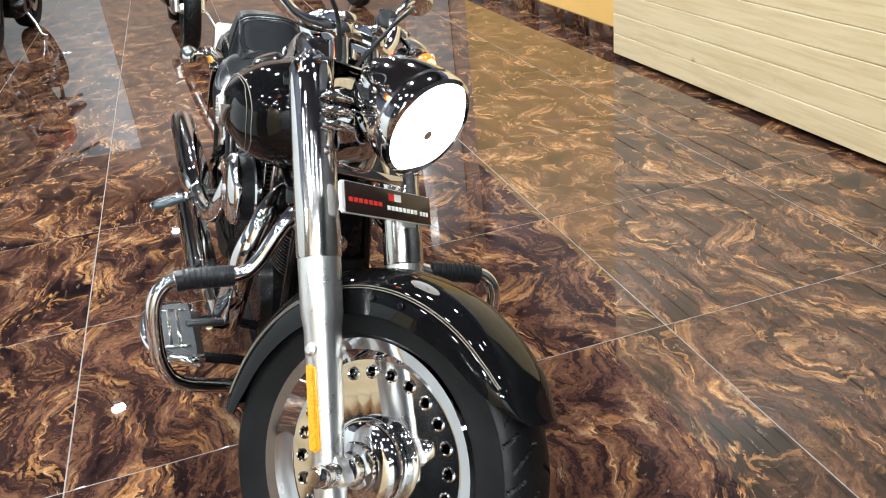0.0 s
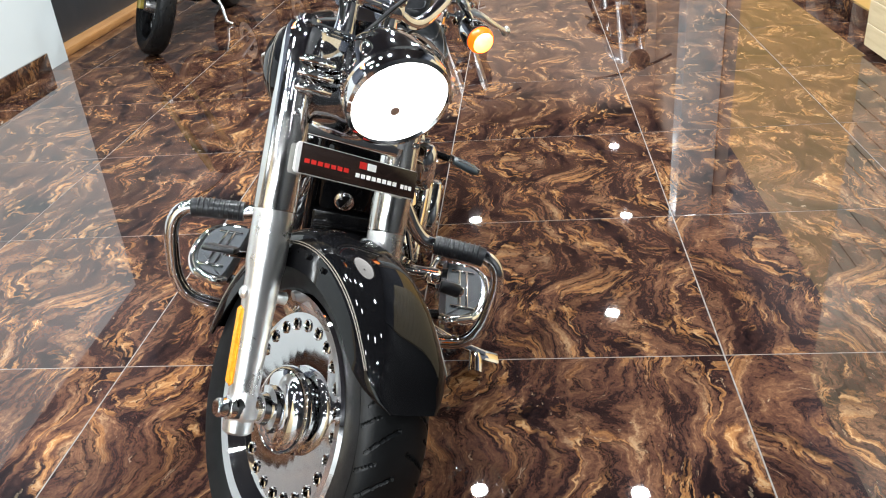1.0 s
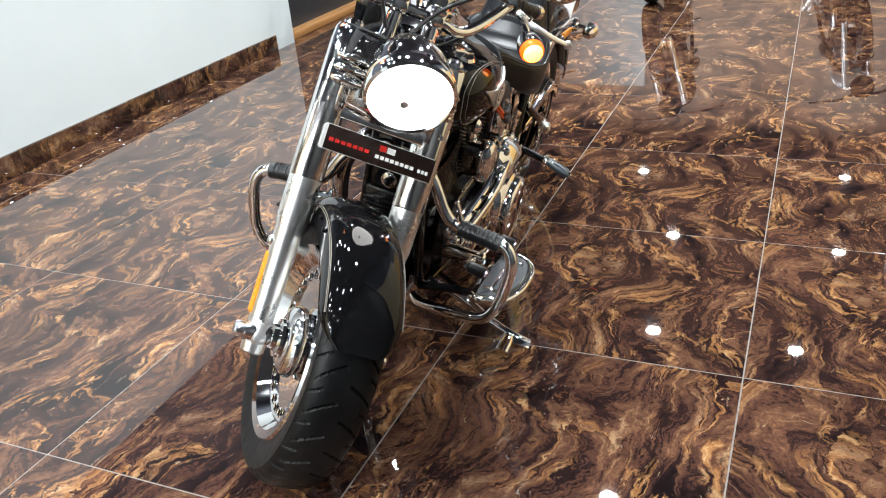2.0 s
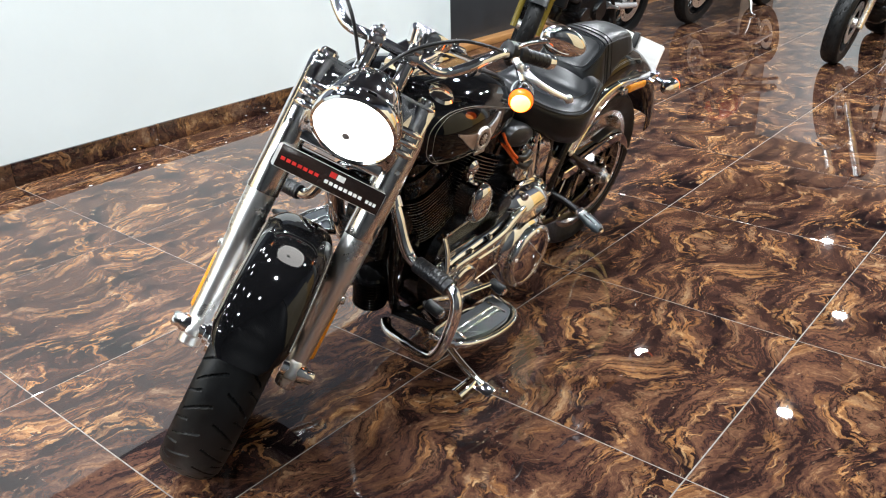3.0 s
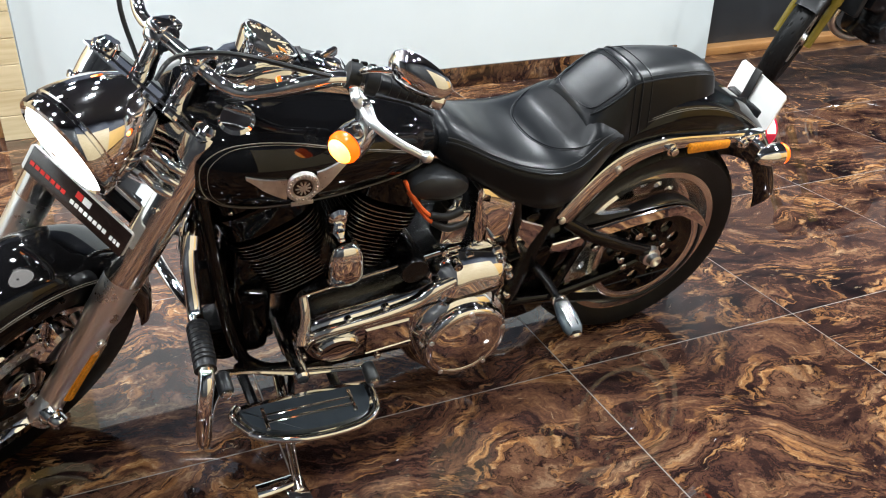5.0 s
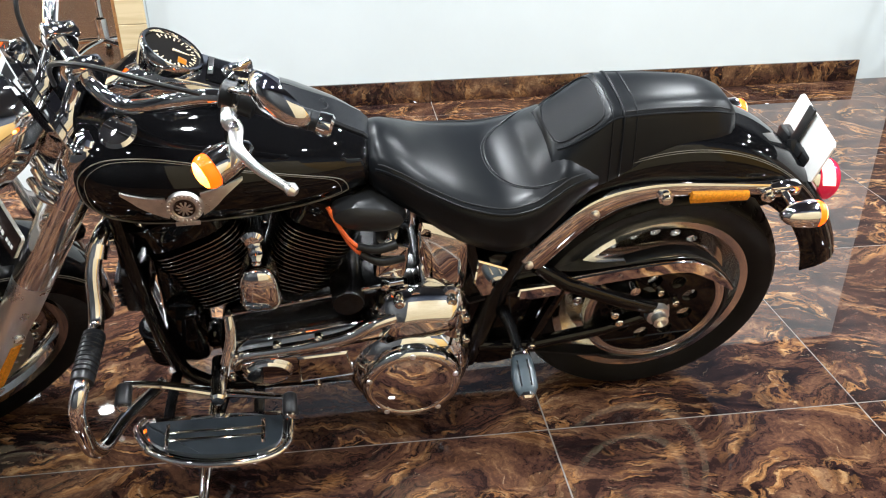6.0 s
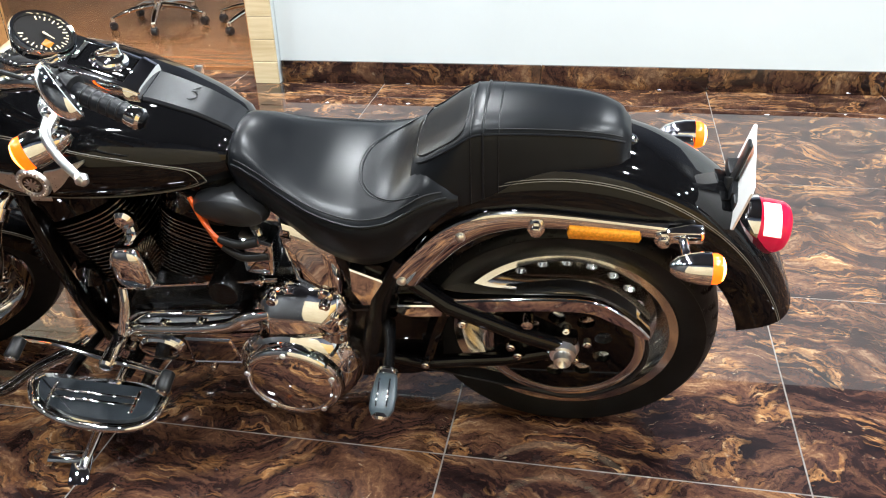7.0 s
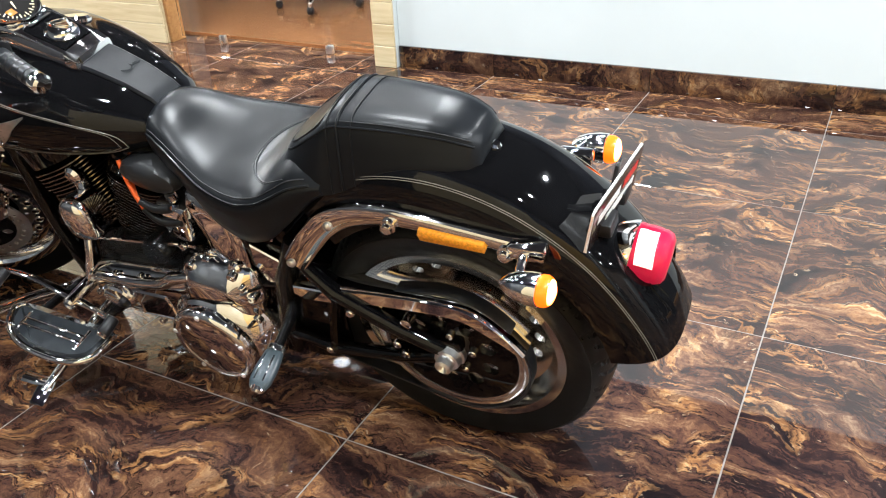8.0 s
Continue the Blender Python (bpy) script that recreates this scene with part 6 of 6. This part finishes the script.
# ---- other motorcycles parked behind ----
def roadster(paint, accent, name_label, at, lock=0.0):
    """A naked road bike: wheels, fork, engine, tank, seat, exhaust and stand."""
    ob = new("motorcycle")
    tagged(ob, name_label, "motorcycle", "motorcycles parked behind")

    foot = V(1.48, 0, 0)
    turn = Matrix.Translation(foot) @ Matrix.Rotation(radians(lock), 4, V(-0.35, 0, 0.937)) @ Matrix.Translation(-foot)

    def wheel(c, half, kind, m=None):
        w = part(kind, lathe([(0.205, -0.045), (0.222, -0.050), (0.222, 0.050), (0.205, 0.045), (0.196, 0.0)], c, (0, 1, 0), 40, True), BLACK_METAL, ob, m=m)
        part("tyre", tyre(c, 0.305, half, 0.215, 22, 150), RUBBER, w, m=m)
        part("brake_disc", holed_ring(0.09, 0.15, 0.12, 0.008, 16, V(c[0], half * 0.8, c[2]), (0, 1, 0), 0.005), STEEL, w, m=m)
        part("hub", lathe([(0.0, -0.07), (0.035, -0.07), (0.045, 0.0), (0.035, 0.07), (0, 0.07)], c, (0, 1, 0), 20), STEEL, w, m=m)
        for k in range(5):
            a = 2 * math.pi * k / 5
            part("spoke", tube([(c[0] + 0.03 * math.cos(a), 0, c[2] + 0.03 * math.sin(a)), (c[0] + 0.2 * math.cos(a + 0.2), 0, c[2] + 0.2 * math.sin(a + 0.2))], [0.018, 0.013], 8), BLACK_METAL, w, m=m)
        return w
    wheel((0, 0, 0.305), 0.085, "rear_wheel")
    wheel((1.42, 0, 0.305), 0.060, "front_wheel", turn)
    for side in (1, -1):
        leg = part("fork_leg", tube([(1.43, side * 0.095, 0.28), (1.34, side * 0.095, 0.52), (1.335, side * 0.095, 0.53), (1.20, side * 0.095, 0.90)], [0.022, 0.024, 0.030, 0.030], 14), accent, ob, m=turn)
        part("caliper", box((0.05, 0.035, 0.10), (1.345, side * 0.075, 0.36), 0.01, (0, 20, 0)), BLACK_METAL, leg, m=turn)
    part("front_fender", fender((1.42, 0, 0.305), 50, 150, lambda a: 0.335, lambda a: 0.30, 0.068, 16), SATIN_BLACK, ob, m=turn)
    part("headlamp", lathe([(0.0, 0.0), (0.09, 0.0), (0.095, -0.03), (0.06, -0.12), (0, -0.13)], (1.42, 0, 0.86), (1, 0, -0.1), 28), SATIN_BLACK, ob, m=turn)
    part("engine", merge(box((0.40, 0.30, 0.26), (0.72, 0, 0.36), 0.05), box((0.22, 0.26, 0.26), (0.88, 0, 0.54), 0.04, (0, -20, 0)), lathe([(0, 0.18), (0.07, 0.18), (0.085, 0.15), (0.085, 0)], (0.66, 0, 0.36), (0, 1, 0), 24), lathe([(0, 0.17), (0.055, 0.17), (0.065, 0.15), (0.065, 0)], (0.86, 0, 0.34), (0, 1, 0), 24)), BLACK_METAL, ob)
    part("radiator", box((0.04, 0.26, 0.26), (1.08, 0, 0.55), 0.01, (0, -12, 0)), SATIN_BLACK, ob)
    part("frame", merge(*[tube([(1.15, side * 0.06, 0.82), (0.9, side * 0.14, 0.72), (0.55, side * 0.15, 0.50), (0.42, side * 0.14, 0.36)], 0.016, 10, False, 4) for side in (1, -1)], *[tube([(0.62, side * 0.10, 0.62), (0.2, side * 0.09, 0.74), (-0.2, side * 0.07, 0.80)], 0.016, 8) for side in (1, -1)]), BLACK_METAL, ob)
    part("swing_arm", merge(*[tube([(0.46, side * 0.10, 0.36), (0.25, side * 0.115, 0.33), (0.0, side * 0.11, 0.305)], [0.03, 0.026, 0.024], 10) for side in (1, -1)]), SILVER_PAINT, ob)
    part("fuel_tank", loft([ellipse_ring(f, w, h, u, 2.4, 28) for f, w, h, u in ((0.62, 0.09, 0.07, 0.80), (0.72, 0.14, 0.11, 0.83), (0.90, 0.165, 0.13, 0.86), (1.03, 0.15, 0.12, 0.87), (1.12, 0.09, 0.08, 0.86))]), paint, ob)
    part("seat", loft([ellipse_ring(f, w, h, u, 2.6, 24) for f, w, h, u in ((0.66, 0.10, 0.05, 0.80), (0.45, 0.15, 0.05, 0.79), (0.2, 0.13, 0.05, 0.84), (-0.10, 0.10, 0.045, 0.88), (-0.2, 0.06, 0.03, 0.89))]), LEATHER, ob)
    part("exhaust_pipe", merge(tube([(0.95, -0.10, 0.46), (1.02, -0.10, 0.30), (0.85, -0.08, 0.20), (0.5, -0.10, 0.22)], 0.024, 12, False, 4), tube([(0.5, -0.10, 0.22), (0.35, -0.15, 0.26), (0.02, -0.18, 0.42)], [0.03, 0.055, 0.055], 14)), STEEL, ob)
    part("handlebar", tube([(1.08, 0.38, 1.02), (1.14, 0.15, 1.03), (1.16, 0, 0.99), (1.14, -0.15, 1.03), (1.08, -0.38, 1.02)], 0.012, 10, False, 4), SATIN_BLACK, ob, m=turn)
    part("side_stand", tube([(0.62, 0.13, 0.24), (0.66, 0.20, 0.16), (0.70, 0.25, 0.075), (0.71, 0.30, 0.065)], [0.012, 0.012, 0.011, 0.012], 10), STEEL, ob)
    for side in (1, -1):
        part("foot_peg", tube([(0.50, side * 0.15, 0.38), (0.50, side * 0.24, 0.38)], 0.011, 8), STEEL, ob)
    ob.matrix_world = at
    return ob


# each stands with its front wheel towards the showroom's middle
def parked(front_x, front_y, heading, lean=-12):
    """A pose that brings the front wheel's foot to the given place."""
    m = pose(0, 0, 0, lean, 0, heading)
    foot = m @ V(1.42, 0, 0)
    return Matrix.Translation((front_x - foot.x, front_y - foot.y, 0.003)) @ m


roadster(BLACK_GLOSS, YELLOW_METAL, "dark road motorcycle with yellow frame tubes, parked by the wall", parked(-2.13, 2.69, -92), 36)
roadster(RED_PAINT, BLACK_METAL, "dark red road motorcycle parked by the dark panel", parked(-1.86, 5.08, -95))
roadster(BLACK_GLOSS, STEEL, "black road motorcycle with bright fork legs, parked behind", parked(-0.30, 4.05, -88))
roadster(SILVER_PAINT, SILVER_PAINT, "silver road motorcycle parked near the ochre wall", parked(1.15, 4.75, -80))


# ---- office chairs behind the glass ----
def office_chair(at):
    ob = new("office_chair")
    tagged(ob, "office swivel chair with a chrome star base on castors", "chair", "office chairs")
    for k in range(5):
        a = 2 * math.pi * k / 5
        c, s = math.cos(a), math.sin(a)
        leg = part("leg", tube([(0.03 * c, 0.03 * s, 0.125), (0.16 * c, 0.16 * s, 0.115), (0.30 * c, 0.30 * s, 0.075)], [0.026, 0.023, 0.014], 12, False, 3, 0.7), CHROME, ob)
        part("castor", lathe([(0.0, -0.022), (0.020, -0.022), (0.027, -0.014), (0.027, 0.014), (0.020, 0.022), (0, 0.022)], (0.30 * c, 0.30 * s, 0.027), (-s, c, 0), 18), SATIN_BLACK, leg)
        part("castor_stem", lathe([(0.011, 0), (0.013, 0.03), (0.0, 0.031)], (0.30 * c, 0.30 * s, 0.045), (0, 0, 1), 12), STEEL, leg)
    part("column", lathe([(0.034, 0.09), (0.034, 0.25), (0.018, 0.26), (0.018, 0.42)], (0, 0, 0), (0, 0, 1), 20), CHROME, ob)
    part("seat", box((0.48, 0.48, 0.08), (0, 0, 0.46), 0.03), LEATHER, ob)
    part("backrest", box((0.06, 0.44, 0.55), (-0.25, 0, 0.80), 0.025, (0, -8, 0)), LEATHER, ob)
    ob.matrix_world = at
    return ob


chair = office_chair(pose(-3.62, -2.56, 0.018, 0, 0, 19))
copy_thing(chair, pose(-3.66, -1.86, 0.018, 0, 0, -24))

# ---- floor tiles ----
b = box((0.7962, 0.7962, 0.012), (0, 0, -0.006), 0.0005, seg=1)
TILE = bpy.data.meshes.new("tile")
b.to_mesh(TILE)
b.free()
TILE.materials.append(MARBLE)
for i in range(-4, 3):
    for j in range(-8, 12):
        ob = new("tile", TILE)
        ob.parent = floor
        ob.matrix_basis = pose(0.8 * i + 0.4, 0.8 * j + 0.4, 0)
